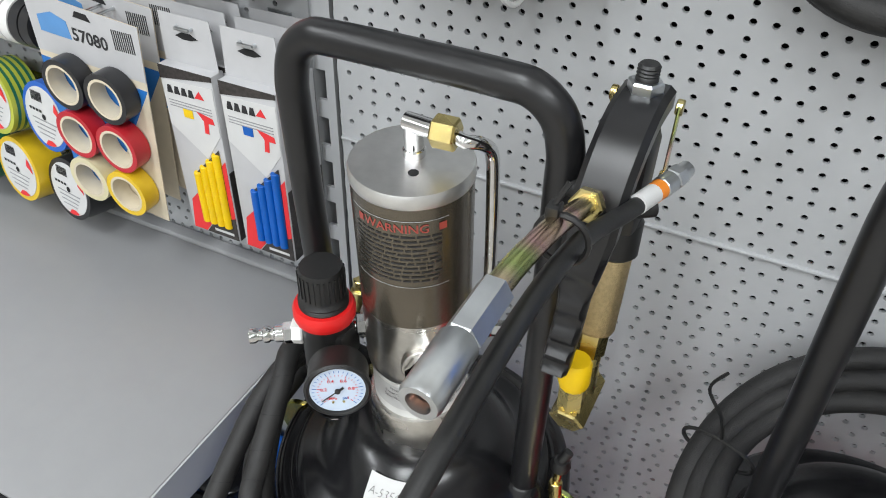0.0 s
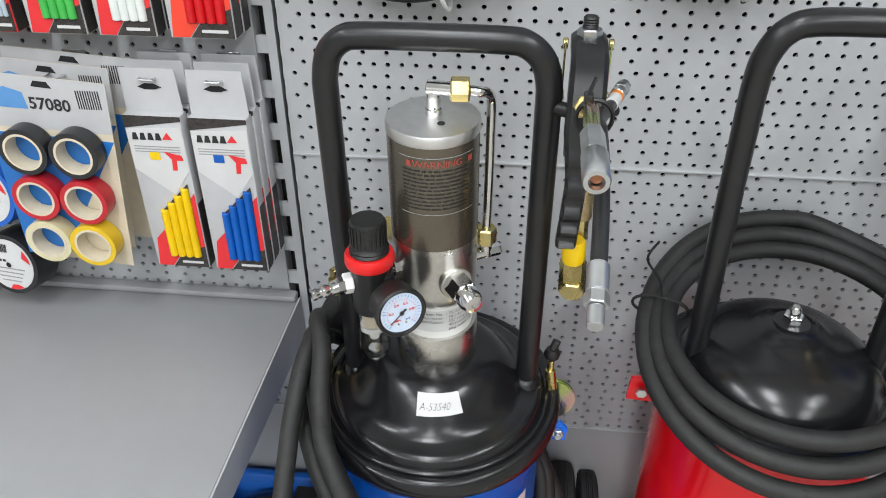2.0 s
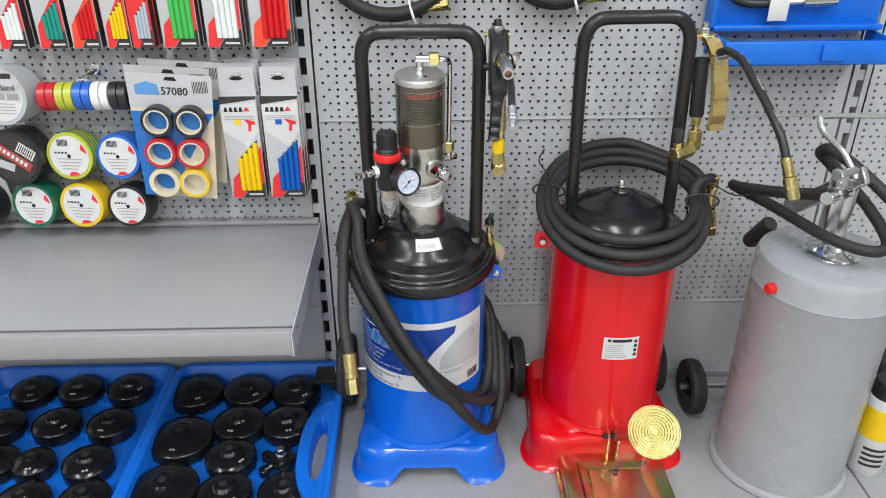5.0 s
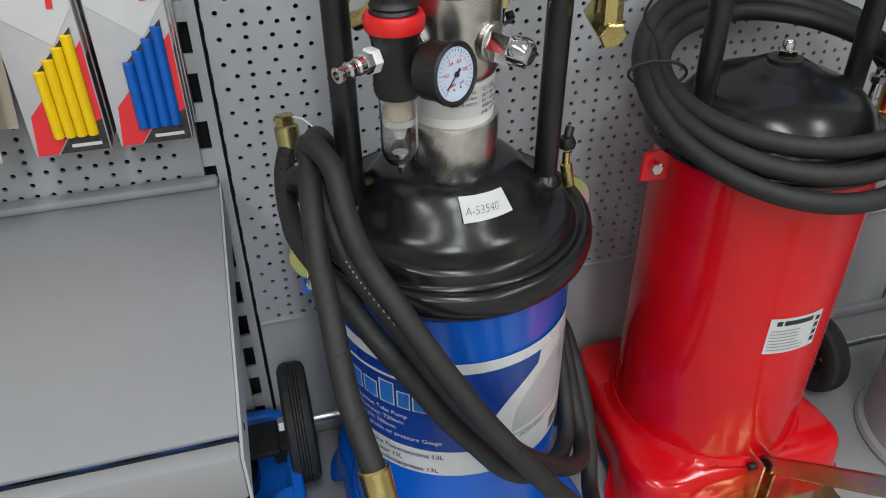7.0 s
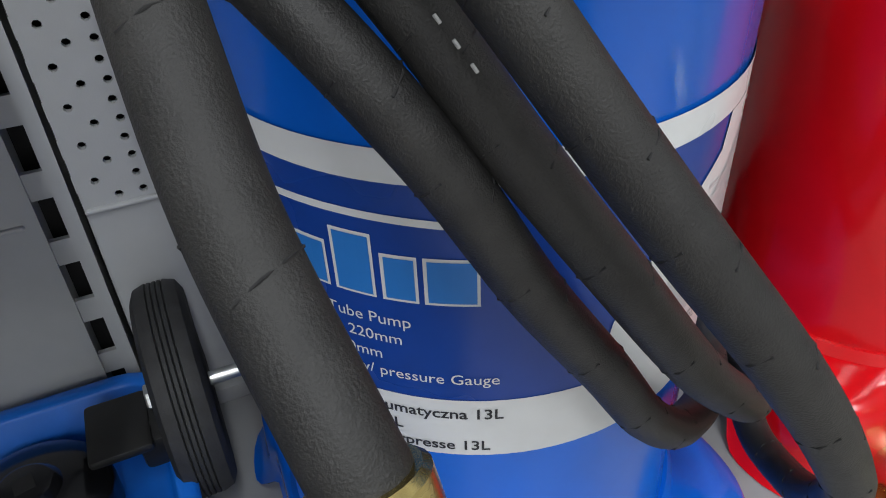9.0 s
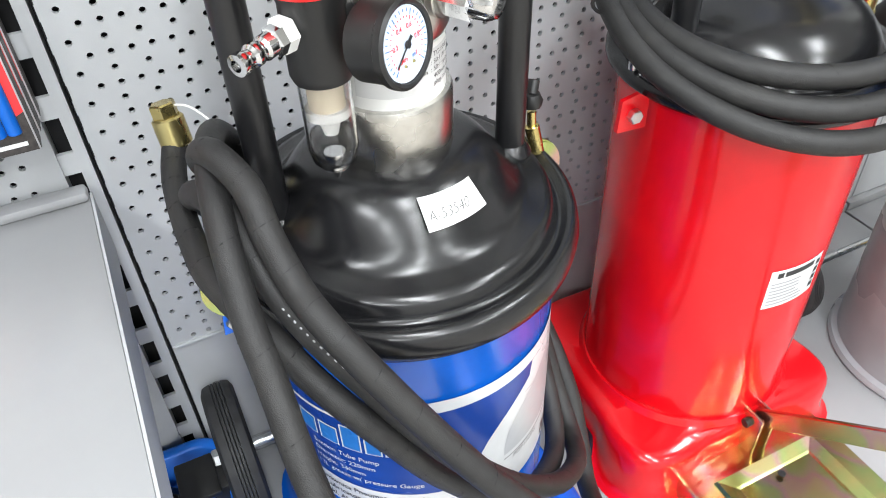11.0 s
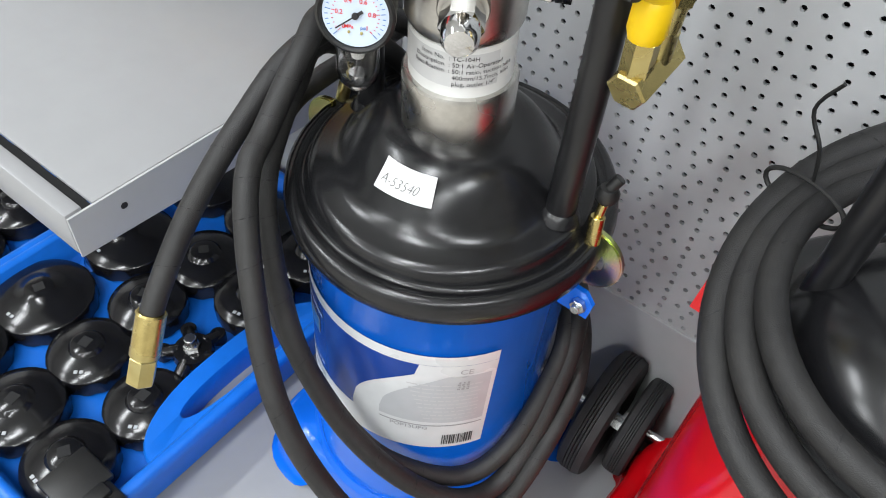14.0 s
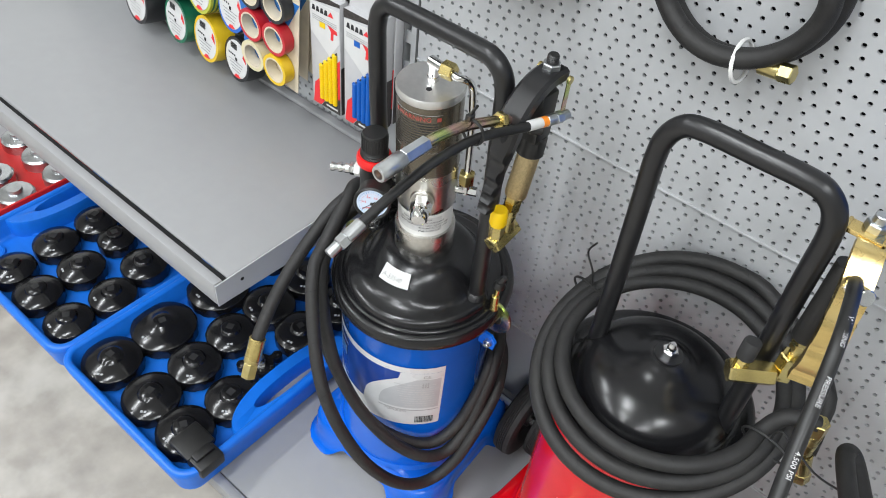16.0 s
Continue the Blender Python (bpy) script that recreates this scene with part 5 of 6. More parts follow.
gh = thing("grease_hose", (0.85, -0.26, 0.80), "black rubber hose looped on the grey pump", "hose")
part("hose_loop", tube(smooth_line([(0.800, -0.335, 0.893), (0.770, -0.250, 0.860), (0.746, -0.165, 0.832), (0.742, -0.140, 0.826), (0.755, -0.140, 0.818), (0.790, -0.200, 0.812), (0.840, -0.290, 0.800), (0.890, -0.330, 0.795), (0.925, -0.310, 0.800), (0.915, -0.250, 0.835), (0.870, -0.200, 0.885), (0.850, -0.195, 0.905), (0.860, -0.220, 0.915), (0.905, -0.280, 0.880), (0.960, -0.330, 0.82), (1.02, -0.36, 0.74), (1.05, -0.35, 0.60)], 8), 0.0092, 14), M_HOSE, gh, "matt black rubber hose")

# ---- spray cans beside the grey pump ----


def spray_can(x, y):
    root = thing("spray_can", (x, y, DECK), "white and yellow aerosol can standing on the deck", "spray can", "spray cans")
    T = Matrix.Translation((x, y, DECK))
    body = part("can_body", lathe([(0, 0), (0.031, 0), (0.0325, 0.002), (0.0325, 0.160), (0.030, 0.168), (0, 0.17)], 32, T), M_PAPER, root, "white printed can")
    part("colour_band", lathe([(0.0327, 0.085), (0.0327, 0.150)], 32, T), M_YELPL, body, "yellow printed band")
    bars_on([(-0.02, 0.02, DECK + 0.06 - 0.012 * i, 0.006) for i in range(4)], x, y, 0.0329, -110, M_INK, body)
    part("can_cap", lathe([(0, 0.200), (0.024, 0.200), (0.026, 0.196), (0.027, 0.168), (0, 0.168)], 32, T), M_BLKP, root, "black cap")


spray_can(1.050, -0.205)
spray_can(1.030, -0.285)

# ---- hose coils hung on the wall ----


def wall_hose(cx, cz, rad, turns):
    root = thing("hanging_hose", (cx, -0.03, cz - rad), "black rubber hose coil hanging on the punched wall", "hose", "wall hoses")
    p = []
    for i in range(turns * 24 + 1):
        a = 2 * math.pi * i / 24 + 0.5
        k = i / (turns * 24)
        p.append((cx + (rad - 0.010 * k) * math.cos(a), -0.020 - 0.022 * (i // 24 % 2) - 0.004 * math.sin(3 * a), cz + (rad - 0.016 * k) * math.sin(a)))
    ln = smooth_line(p, 3)
    st = part("hose_coil", tube(ln, 0.0105, 14), M_HOSE, root, "matt black rubber hose")
    hose_marks(ln, 0.0105, 14, st)
    a = radians(-72)
    c = Vector((cx + (rad - 0.006) * math.cos(a), -0.032, cz + (rad - 0.006) * math.sin(a)))
    o = Vector((math.cos(a), 0, math.sin(a)))
    part("white_tie", tube([c + o * 0.020 * math.cos(t) + Vector((0, 0.026, 0)) * math.sin(t) for t in [2 * math.pi * i / 20 for i in range(20)]], 0.0022, 6, True), M_WHPL, root, "white cable tie")
    e = Vector((cx + rad * 0.50, -0.035, cz - rad * 0.83))
    part("hose_end", join(rod(e, e + Vector((0.022, -0.004, 0.004)), 0.0085), hexnut(e + Vector((0.02, -0.004, 0.004)), e + Vector((0.034, -0.006, 0.007)), 0.0095)), M_BRASS, root, "brass hose end")
    return root


wall_hose(0.435, 1.195, 0.092, 2)
wall_hose(0.160, 1.205, 0.120, 2)

# ---- open blue tool case on hooks at the right of the wall ----
tb = thing("tool_case", (0.80, -0.07, 1.02), "open blue plastic tool case hung on the punched wall", "tool case")
part("case_tray", join(box(0.700, -0.100, 1.022, 0.985, -0.012, 1.030, 0.003), box(0.700, -0.105, 1.022, 0.985, -0.099, 1.062, 0.004), box(0.700, -0.100, 1.022, 0.706, -0.012, 1.062, 0.002), box(0.979, -0.100, 1.022, 0.985, -0.012, 1.062, 0.002)), M_CASE, tb, "blue moulded tray")
part("case_lid", join(box(0.690, -0.035, 1.066, 0.985, -0.012, 1.300, 0.006), box(0.690, -0.052, 1.066, 0.985, -0.034, 1.076, 0.003), box(0.690, -0.052, 1.066, 0.700, -0.034, 1.300, 0.003)), M_CASE, tb, "blue moulded lid")
part("case_latch", box(0.86, -0.112, 1.030, 0.90, -0.1045, 1.056, 0.002), M_CASE, tb, "blue latch")
random.seed(21)
for i in range(9):
    fx0, fy0 = 0.722 + 0.027 * i, random.uniform(-0.085, -0.035)
    part("fitting", rod((fx0, fy0, 1.0375), (fx0 + 0.018, fy0 + random.uniform(-0.012, 0.012), 1.0385 + random.uniform(0, 0.012)), random.uniform(0.006, 0.0085), 10), M_ZINC, tb, "loose zinc fitting")
gt = thing("adapter_hose", (0.80, -0.05, 1.10), "black hose with steel coupler in the blue case", "hose")
part("rubber", tube(smooth_line([(0.70, -0.048, 1.170), (0.715, -0.048, 1.130), (0.745, -0.050, 1.112), (0.80, -0.050, 1.112)], 6), 0.0075, 12), M_THIN, gt)
part("coupler", join(rod((0.80, -0.050, 1.112), (0.84, -0.050, 1.114), 0.006), rod((0.838, -0.050, 1.114), (0.895, -0.050, 1.117), 0.0105)), M_CHROME, gt, "steel coupler")
part("paper_tag", box(0.780, -0.062, 1.085, 0.812, -0.060, 1.122, 0.0005), M_PAPER, gt, "white printed tag")

# ---- opened case of oil filter caps under the shelf ----
case = thing("socket_case", (-0.32, -0.27, DECK), "opened blue plastic case filled with black filter sockets", "tool case")


def rounded(x0, y0, x1, y1, r, k=6):
    """A rectangle's outline with rounded corners."""
    out = []
    for cx, cy, a0 in ((x1 - r, y0 + r, -90), (x1 - r, y1 - r, 0), (x0 + r, y1 - r, 90), (x0 + r, y0 + r, 180)):
        for i in range(k + 1):
            a = radians(a0 + 90 * i / k)
            out.append((cx + r * math.cos(a), cy + r * math.sin(a)))
    return out


def shell(loops):
    """A skin through outlines of equal length, each with its own height; the last one is filled."""
    bm = bmesh.new()
    rows = [[bm.verts.new((x, y, z)) for x, y in line] for line, z in loops]
    n = len(rows[0])
    for a, b in zip(rows, rows[1:]):
        for i in range(n):
            bm.faces.new((a[i], a[(i + 1) % n], b[(i + 1) % n], b[i]))
    bm.faces.new(rows[-1])
    return bm


def tray(x0, x1, side):
    """One half of the case: a moulded tray with a rolled rim, round bosses and a slotted carrying handle."""
    y0, y1 = -0.518, -0.018
    z0, z1 = DECK + 0.001, DECK + 0.066
    at = lambda d, z: (rounded(x0 + d, y0 + d, x1 - d, y1 - d, max(0.008, 0.034 - d)), z)
    p = part("tray", shell([at(0.010, z0 + 0.0), at(0.004, z0 + 0.003), at(0.002, z1 - 0.018), at(-0.004, z1 - 0.016), at(-0.005, z1 - 0.003), at(-0.002, z1), at(0.006, z1), at(0.009, z1 - 0.003), at(0.013, z0 + 0.027), at(0.018, z0 + 0.0225), at(0.030, z0 + 0.022)]), M_CASE, case, "blue moulded tray", angle=50)
    hx = x1 - 0.004 if side > 0 else x0 + 0.004
    cy, n = -0.275, 40
    outer, inner = [], []
    for i in range(n):
        a = 2 * math.pi * i / n
        c, si = math.cos(a), math.sin(a)
        ox = 0.060 * abs(c) ** 0.9 if c * side < 0 else 0.0
        outer.append((hx - side * ox, cy + 0.135 * (abs(si) ** 0.8) * (1 if si > 0 else -1)))
        inner.append((hx - side * 0.022 + 0.014 * c, cy + 0.078 * (abs(si) ** 0.85) * (1 if si > 0 else -1)))
    bm = bmesh.new()
    rows = [[bm.verts.new((x, y, z)) for x, y in line] for line, z in ((outer, z0 + 0.022), (outer, z1 - 0.007), ([(x * 0.96 + (hx - side * 0.022) * 0.04, y * 0.98 + cy * 0.02) for x, y in outer], z1 - 0.0035), ([(x * 1.10 - (hx - side * 0.022) * 0.10, y * 1.03 - cy * 0.03) for x, y in inner], z1 - 0.0035), (inner, z1 - 0.006), (inner, z0 + 0.0225))]
    for a, b in zip(rows, rows[1:]):
        for i in range(n):
            bm.faces.new((a[i], a[(i + 1) % n], b[(i + 1) % n], b[i]))
    part("carrying_handle", bm, M_CASE, p, "blue moulded handle with an open hand slot", angle=50)
    part("hand_slot", sheet([(hx - side * 0.022 + 0.0139 * math.cos(2 * math.pi * i / 28), cy + 0.0775 * (abs(math.sin(2 * math.pi * i / 28)) ** 0.85) * (1 if math.sin(2 * math.pi * i / 28) > 0 else -1)) for i in range(28)], 0.0008, Matrix.Translation((0, 0, z0 + 0.024))), M_DECK, p, "grey deck seen through the hand slot")
    for i in range(3):
        for j in range(5):
            bx, by = x0 + 0.040 + i * 0.105, y0 + 0.060 + j * 0.095
            part("tray_boss", lathe([(0.021, 0), (0.0195, 0.005), (0.0150, 0.006), (0.0135, 0.0035), (0, 0.003)], 22, Matrix.Translation((bx, by, z0 + 0.0215))), M_CASE, p)
    return p


tray(-0.312, 0.035, 1)
tray(-0.700, -0.318, -1)
part("latch", join(box(-0.034, -0.494, DECK + 0.0665, 0.016, -0.440, DECK + 0.0745, 0.003), box(0.006, -0.492, DECK + 0.046, 0.046, -0.446, DECK + 0.0725, 0.004), box(0.014, -0.486, DECK + 0.070, 0.030, -0.452, DECK + 0.0785, 0.002)), M_BLKP, case, "black plastic latch")
part("latch", join(box(-0.020, -0.098, DECK + 0.0665, 0.020, -0.046, DECK + 0.0745, 0.003), box(0.010, -0.094, DECK + 0.046, 0.046, -0.050, DECK + 0.0725, 0.004)), M_BLKP, case, "black plastic latch")


def socket(x, y, r):
    """A cup-shaped oil filter socket, domed up, with flats round the skirt and a square drive."""
    root = thing("filter_socket", (0, 0, 0), "black steel oil filter socket lying in blue case", "filter socket", "filter sockets")
    k = r / 0.046
    bm = lathe([(0.0455 * k, 0), (0.0458 * k, 0.0205), (0.0448 * k, 0.0225), (0.0435 * k, 0.0240), (0.0350 * k, 0.0285), (0.0250 * k, 0.0320), (0.0185 * k + 0.001, 0.0335), (0.0130 + 0.0035 * k, 0.0385), (0.0118 + 0.003 * k, 0.0395), (0, 0.0398)], 45)
    for v in bm.verts:
        if v.co.z < 0.0215:
            a = math.atan2(v.co.y, v.co.x)
            f = 1 - 0.030 * (0.5 + 0.5 * math.cos(15 * a)) ** 3
            v.co.x *= f
            v.co.y *= f
    body = part("cup", bm, M_CAP, root, "black oxide steel cup", angle=30)
    part("square_drive", box(-0.0062, -0.0062, 0.0394, 0.0062, 0.0062, 0.0402), M_DARK, body, "square drive hole")
    part("size_mark", join(*[box(-0.006 + 0.006 * i, -0.0330 * k - 0.002, 0.0296, -0.002 + 0.006 * i, -0.0330 * k + 0.002, 0.0303, 0, 1, pose(0, 0, 0, 0, 0, 25)) for i in range(2)]), M_LGREY, body, "etched size mark")
    root.matrix_basis = pose(x, y, DECK + 0.0265, 0, 0, random.uniform(-40, 40))
    return root


random.seed(12)
first = {}
for x, y, r in ((-0.258, -0.095, 0.054), (-0.152, -0.094, 0.049), (-0.052, -0.100, 0.048), (-0.250, -0.235, 0.058), (-0.148, -0.195, 0.049), (-0.056, -0.197, 0.048), (-0.245, -0.362, 0.058), (-0.146, -0.287, 0.045), (-0.138, -0.374, 0.046), (-0.034, -0.376, 0.045), (-0.246, -0.468, 0.051), (-0.134, -0.466, 0.049), (-0.040, -0.468, 0.047),
                (-0.586, -0.089, 0.040), (-0.489, -0.087, 0.040), (-0.388, -0.088, 0.041), (-0.600, -0.193, 0.040), (-0.494, -0.195, 0.041), (-0.389, -0.198, 0.040), (-0.565, -0.285, 0.040), (-0.492, -0.288, 0.033), (-0.393, -0.291, 0.041), (-0.565, -0.376, 0.040), (-0.470, -0.379, 0.041), (-0.366, -0.378, 0.040), (-0.558, -0.470, 0.039), (-0.468, -0.470, 0.041), (-0.368, -0.468, 0.040)):
    r += 0.002 if x > -0.32 else 0.005
    x, y = (x - 0.007, y + 0.012) if x > -0.32 else (x - 0.016, y + (0.020 if y > -0.2 else 0.008))
    if r in first:
        copy_thing(first[r], pose(x, y, DECK + 0.0265, 0, 0, random.uniform(-40, 40)))
    else:
        first[r] = socket(x, y, r)
puller = thing("filter_puller", (-0.046, -0.285, DECK + 0.0265), "black three-arm filter puller with steel stud in case", "filter puller")
px, py, pz = -0.058, -0.285, DECK + 0.0265
part("hub", lathe([(0, 0.010), (0.020, 0.010), (0.024, 0.014), (0.022, 0.024), (0, 0.026)], 24, Matrix.Translation((px, py, pz))), M_CAP, puller)
for a in (20, 90, 150, 215, 290):
    c, si = math.cos(radians(a)), math.sin(radians(a))
    part("arm", join(rod((px + 0.014 * c, py + 0.014 * si, pz + 0.018), (px + 0.036 * c, py + 0.036 * si, pz + 0.010), 0.0085, 14), rod((px + 0.036 * c, py + 0.036 * si, pz + 0.001), (px + 0.036 * c, py + 0.036 * si, pz + 0.017), 0.0095, 14)), M_CAP, puller)
part("stud", join(hexnut((px, py, DECK + 0.050), (px, py, DECK + 0.060), 0.010), rod((px, py, DECK + 0.060), (px, py, DECK + 0.072), 0.007)), M_CHROME, puller, "steel stud")
rc = thing("red_socket_case", (-0.85, -0.28, DECK), "open red plastic case with silver sockets", "tool case")
part("tray", join(box(-0.99, -0.515, DECK + 0.001, -0.710, -0.04, DECK + 0.03, 0.006), box(-0.99, -0.515, DECK + 0.001, -0.710, -0.508, DECK + 0.07, 0.003), box(-0.717, -0.515, DECK + 0.001, -0.710, -0.04, DECK + 0.07, 0.003)), M_REDC, rc, "red moulded tray")
for i in range(3):
    for j in range(4):
        s = thing("silver_socket", (-0.76 - 0.085 * i, -0.45 + 0.1 * j, DECK + 0.031), "silver aluminium filter socket lying in red case", "filter socket", "silver sockets")
        part("cup", lathe([(0.038, 0), (0.038, 0.022), (0.034, 0.027), (0.016, 0.030), (0.015, 0.038), (0, 0.038)], 14, Matrix.Translation((-0.76 - 0.085 * i, -0.45 + 0.1 * j, DECK + 0.031))), M_ZINC, s, angle=30)

# ---- goods hanging on the wall ----


def face_patch(points, y, thick=0.0004):
    """A thin print on an upright face: (x, z) points, standing proud towards the room at y."""
    return sheet(points, thick, Matrix(((1, 0, 0, 0), (0, 0, -1, y), (0, 1, 0, 0), (0, 0, 0, 1))))


def glue_box(x0, z0, w, h, color, depth, yfront, frame_red=False):
    """A hanging carton of glue sticks with a slanted window and a punched hanger tab."""
    root = thing("glue_stick_box", (x0 + w / 2, yfront / 2, z0), color + " glue sticks in white and red hanging carton", "glue sticks", "glue stick boxes")
    x1, z1 = x0 + w, z0 + h * 0.80
    hook = part("hanger_tab", join(face_patch([(x0, z1), (x1, z1), (x1 - 0.002, z0 + h), (x0 + 0.002, z0 + h)], yfront + 0.012, 0.0006)), M_CARDGREY, root, "white hanger tab")
    cxx = x0 + w / 2
    part("tab_hole", face_patch([(cxx - 0.013, z0 + h * 0.915), (cxx - 0.005, z0 + h * 0.905), (cxx + 0.005, z0 + h * 0.905), (cxx + 0.013, z0 + h * 0.915), (cxx + 0.005, z0 + h * 0.932), (cxx - 0.005, z0 + h * 0.932)], yfront + 0.0112), M_DARK, hook, "punched hole")
    body = part("carton", box(x0, yfront, z0, x1, yfront + depth, z1, 0.0008), M_CARDGREY if frame_red is False else M_PRED, root, "printed carton")
    part("side_print", box(x1 - 0.0001, yfront + 0.001, z0 + 0.001, x1 + 0.0004, yfront + depth - 0.001, z0 + h * 0.36), M_CHAR, body, "charcoal side print")
    f = yfront - 0.0002
    part("top_print", face_patch([(x0, z1 - 0.014), (x1, z1 - 0.005), (x1, z1), (x0, z1)], f), M_CHAR, body, "charcoal top print")
    part("white_print", face_patch([(x0 + 0.001, z1 - 0.062), (x1 - 0.022, z1 - 0.030 - 0.062), (x1 - 0.001, z1 - 0.062), (x1 - 0.001, z1 - 0.012), (x0 + 0.001, z1 - 0.015)], f), M_PAPER, body, "white print")
    for i in range(4):
        mx = x0 + 0.006 + w * 0.135 * i
        part("maker_mark", face_patch([(mx, z1 - 0.027), (mx + w * 0.11, z1 - 0.027), (mx + w * 0.085, z1 - 0.019), (mx + w * 0.025, z1 - 0.019)], f - 0.0006), M_INK, body)
    part("maker_mark", face_patch([(x0 + w * 0.62, z1 - 0.026), (x0 + w * 0.80, z1 - 0.026), (x0 + w * 0.72, z1 - 0.018)], f - 0.0006), M_PRED, body)
    part("colour_chip", face_patch([(x0 + w * 0.34, z1 - 0.050), (x0 + w * 0.52, z1 - 0.050), (x0 + w * 0.52, z1 - 0.041), (x0 + w * 0.34, z1 - 0.041)], f - 0.0006), M_STICK[color], body)
    part("tool_print", face_patch([(x0 + w * 0.60, z1 - 0.040), (x0 + w * 0.90, z1 - 0.044), (x0 + w * 0.92, z1 - 0.050), (x0 + w * 0.80, z1 - 0.050), (x0 + w * 0.78, z1 - 0.062), (x0 + w * 0.70, z1 - 0.062), (x0 + w * 0.72, z1 - 0.049)], f - 0.0006), M_PRED, body, "red glue gun print")
    for i in range(3):
        part("small_print", face_patch([(x0 + 0.006, z1 - 0.035 - 0.003 * i), (x0 + w * 0.9, z1 - 0.035 - 0.003 * i), (x0 + w * 0.9, z1 - 0.0342 - 0.003 * i), (x0 + 0.006, z1 - 0.0342 - 0.003 * i)], f - 0.0005), M_INKG, body)
    # lower part: red flank, charcoal foot, window
    part("red_print", face_patch([(x0 + 0.002, z0 + 0.001), (x0 + w * 0.30, z0 + 0.001), (x0 + w * 0.48, z0 + 0.016), (x1 - 0.001, z0 + 0.026), (x1 - 0.001, z0 + h * 0.42), (x0 + w * 0.80, z0 + h * 0.36), (x0 + w * 0.10, z0 + h * 0.16)], f), M_SALM if color in ("red",) else M_PRED, body, "red print")
    part("dark_print", face_patch([(x0 + w * 0.32, z0 + 0.001), (x1 - 0.001, z0 + 0.001), (x1 - 0.001, z0 + 0.030), (x0 + w * 0.50, z0 + 0.016)], f - 0.0003), M_CHAR, body, "charcoal print")
    part("web_line", face_patch([(x0 + w * 0.50, z0 + 0.006), (x0 + w * 0.90, z0 + 0.006), (x0 + w * 0.90, z0 + 0.009), (x0 + w * 0.50, z0 + 0.009)], f - 0.0008), M_PAPER, body)
    tall = 0.47 if w > 0.055 else 0.33
    win = [(x0 + w * 0.30, z0 + 0.015), (x0 + w * 0.90, z0 + 0.015), (x0 + w * 0.90, z0 + h * tall), (x0 + w * 0.30, z0 + h * tall * 0.66)]
    wp = part("window", face_patch(win, f - 0.0007), M_CHAR, body, "cut window")
    n = 4
    sw = (win[1][0] - win[0][0]) / n
    for i in range(n):
        sx = win[0][0] + sw * (i + 0.5)
        top = win[3][1] + (win[2][1] - win[3][1]) * (i + 0.5) / n
        part("glue_stick", rod((sx, f - 0.0004, win[0][1] + 0.001), (sx, f - 0.0004, top - 0.001), sw * 0.50, 14, 0.0006), M_STICK[color], wp, color + " glue stick")
    return root


def wall_hook(x, z, reach):
    root = thing("wall_hook", (x, -reach / 2, z), "zinc wire hook pushed into the punched wall", "hook", "wall hooks")
    part("wire", join(tube([Vector((x - 0.008, 0.002, z)), Vector((x - 0.008, -reach, z))], 0.0016, 8), tube([Vector((x + 0.008, 0.002, z)), Vector((x + 0.008, -reach, z))], 0.0016, 8), rod((x - 0.008, -reach, z), (x + 0.008, -reach, z), 0.0016, 8)), M_ZINC, root, "zinc wire")
    part("hook_plate", box(x - 0.013, -0.003, z - 0.004, x + 0.013, -0.0015, z + 0.014, 0.0005), M_ZINC, root, "zinc plate")


for bx, col in ((-0.1385, "yellow"), (-0.0680, "blue")):
    for k, yf in enumerate((-0.024, -0.043, -0.062)):
        glue_box(bx + 0.0015 * (2 - k), 0.778 + 0.002 * (2 - k), 0.0625, 0.236, col, 0.017, yf)
    wall_hook(bx + 0.031, 1.003, 0.055)
for bx, w, col, fr in ((-0.485, 0.047, "white", False), (-0.420, 0.047, "teal", False), (-0.366, 0.047, "red", False), (-0.310, 0.040, "yellow", False), (-0.268, 0.036, "ice", True), (-0.218, 0.060, "green", False), (-0.146, 0.060, "white", False), (-0.072, 0.066, "red", False)):
    for k, yf in enumerate((-0.030, -0.052)):
        glue_box(bx + 0.001 * (1 - k), 1.047, w, 0.236, col, 0.019, yf, fr)
    wall_hook(bx + w / 2, 1.272, 0.045)

# card with six tape rolls


def tape_ring(cx, y, cz, r, width, mat, parent, core=None, name="tape_roll"):
    t = Matrix.Translation((cx, y, cz)) @ pose(0, 0, 0, 90, 0, 0)
    roll = part(name, lathe([(r * 0.80, 0), (r, 0), (r, width), (r * 0.80, width), (r * 0.80, 0)], 40, t), mat, parent, "wound adhesive tape")
    part("core", lathe([(r * 0.70, 0), (r * 0.80, 0), (r * 0.80, width * 1.01), (r * 0.70, width * 1.01), (r * 0.70, 0)], 36, t), core or M_CREAM, roll, "cream cardboard core")
    return roll


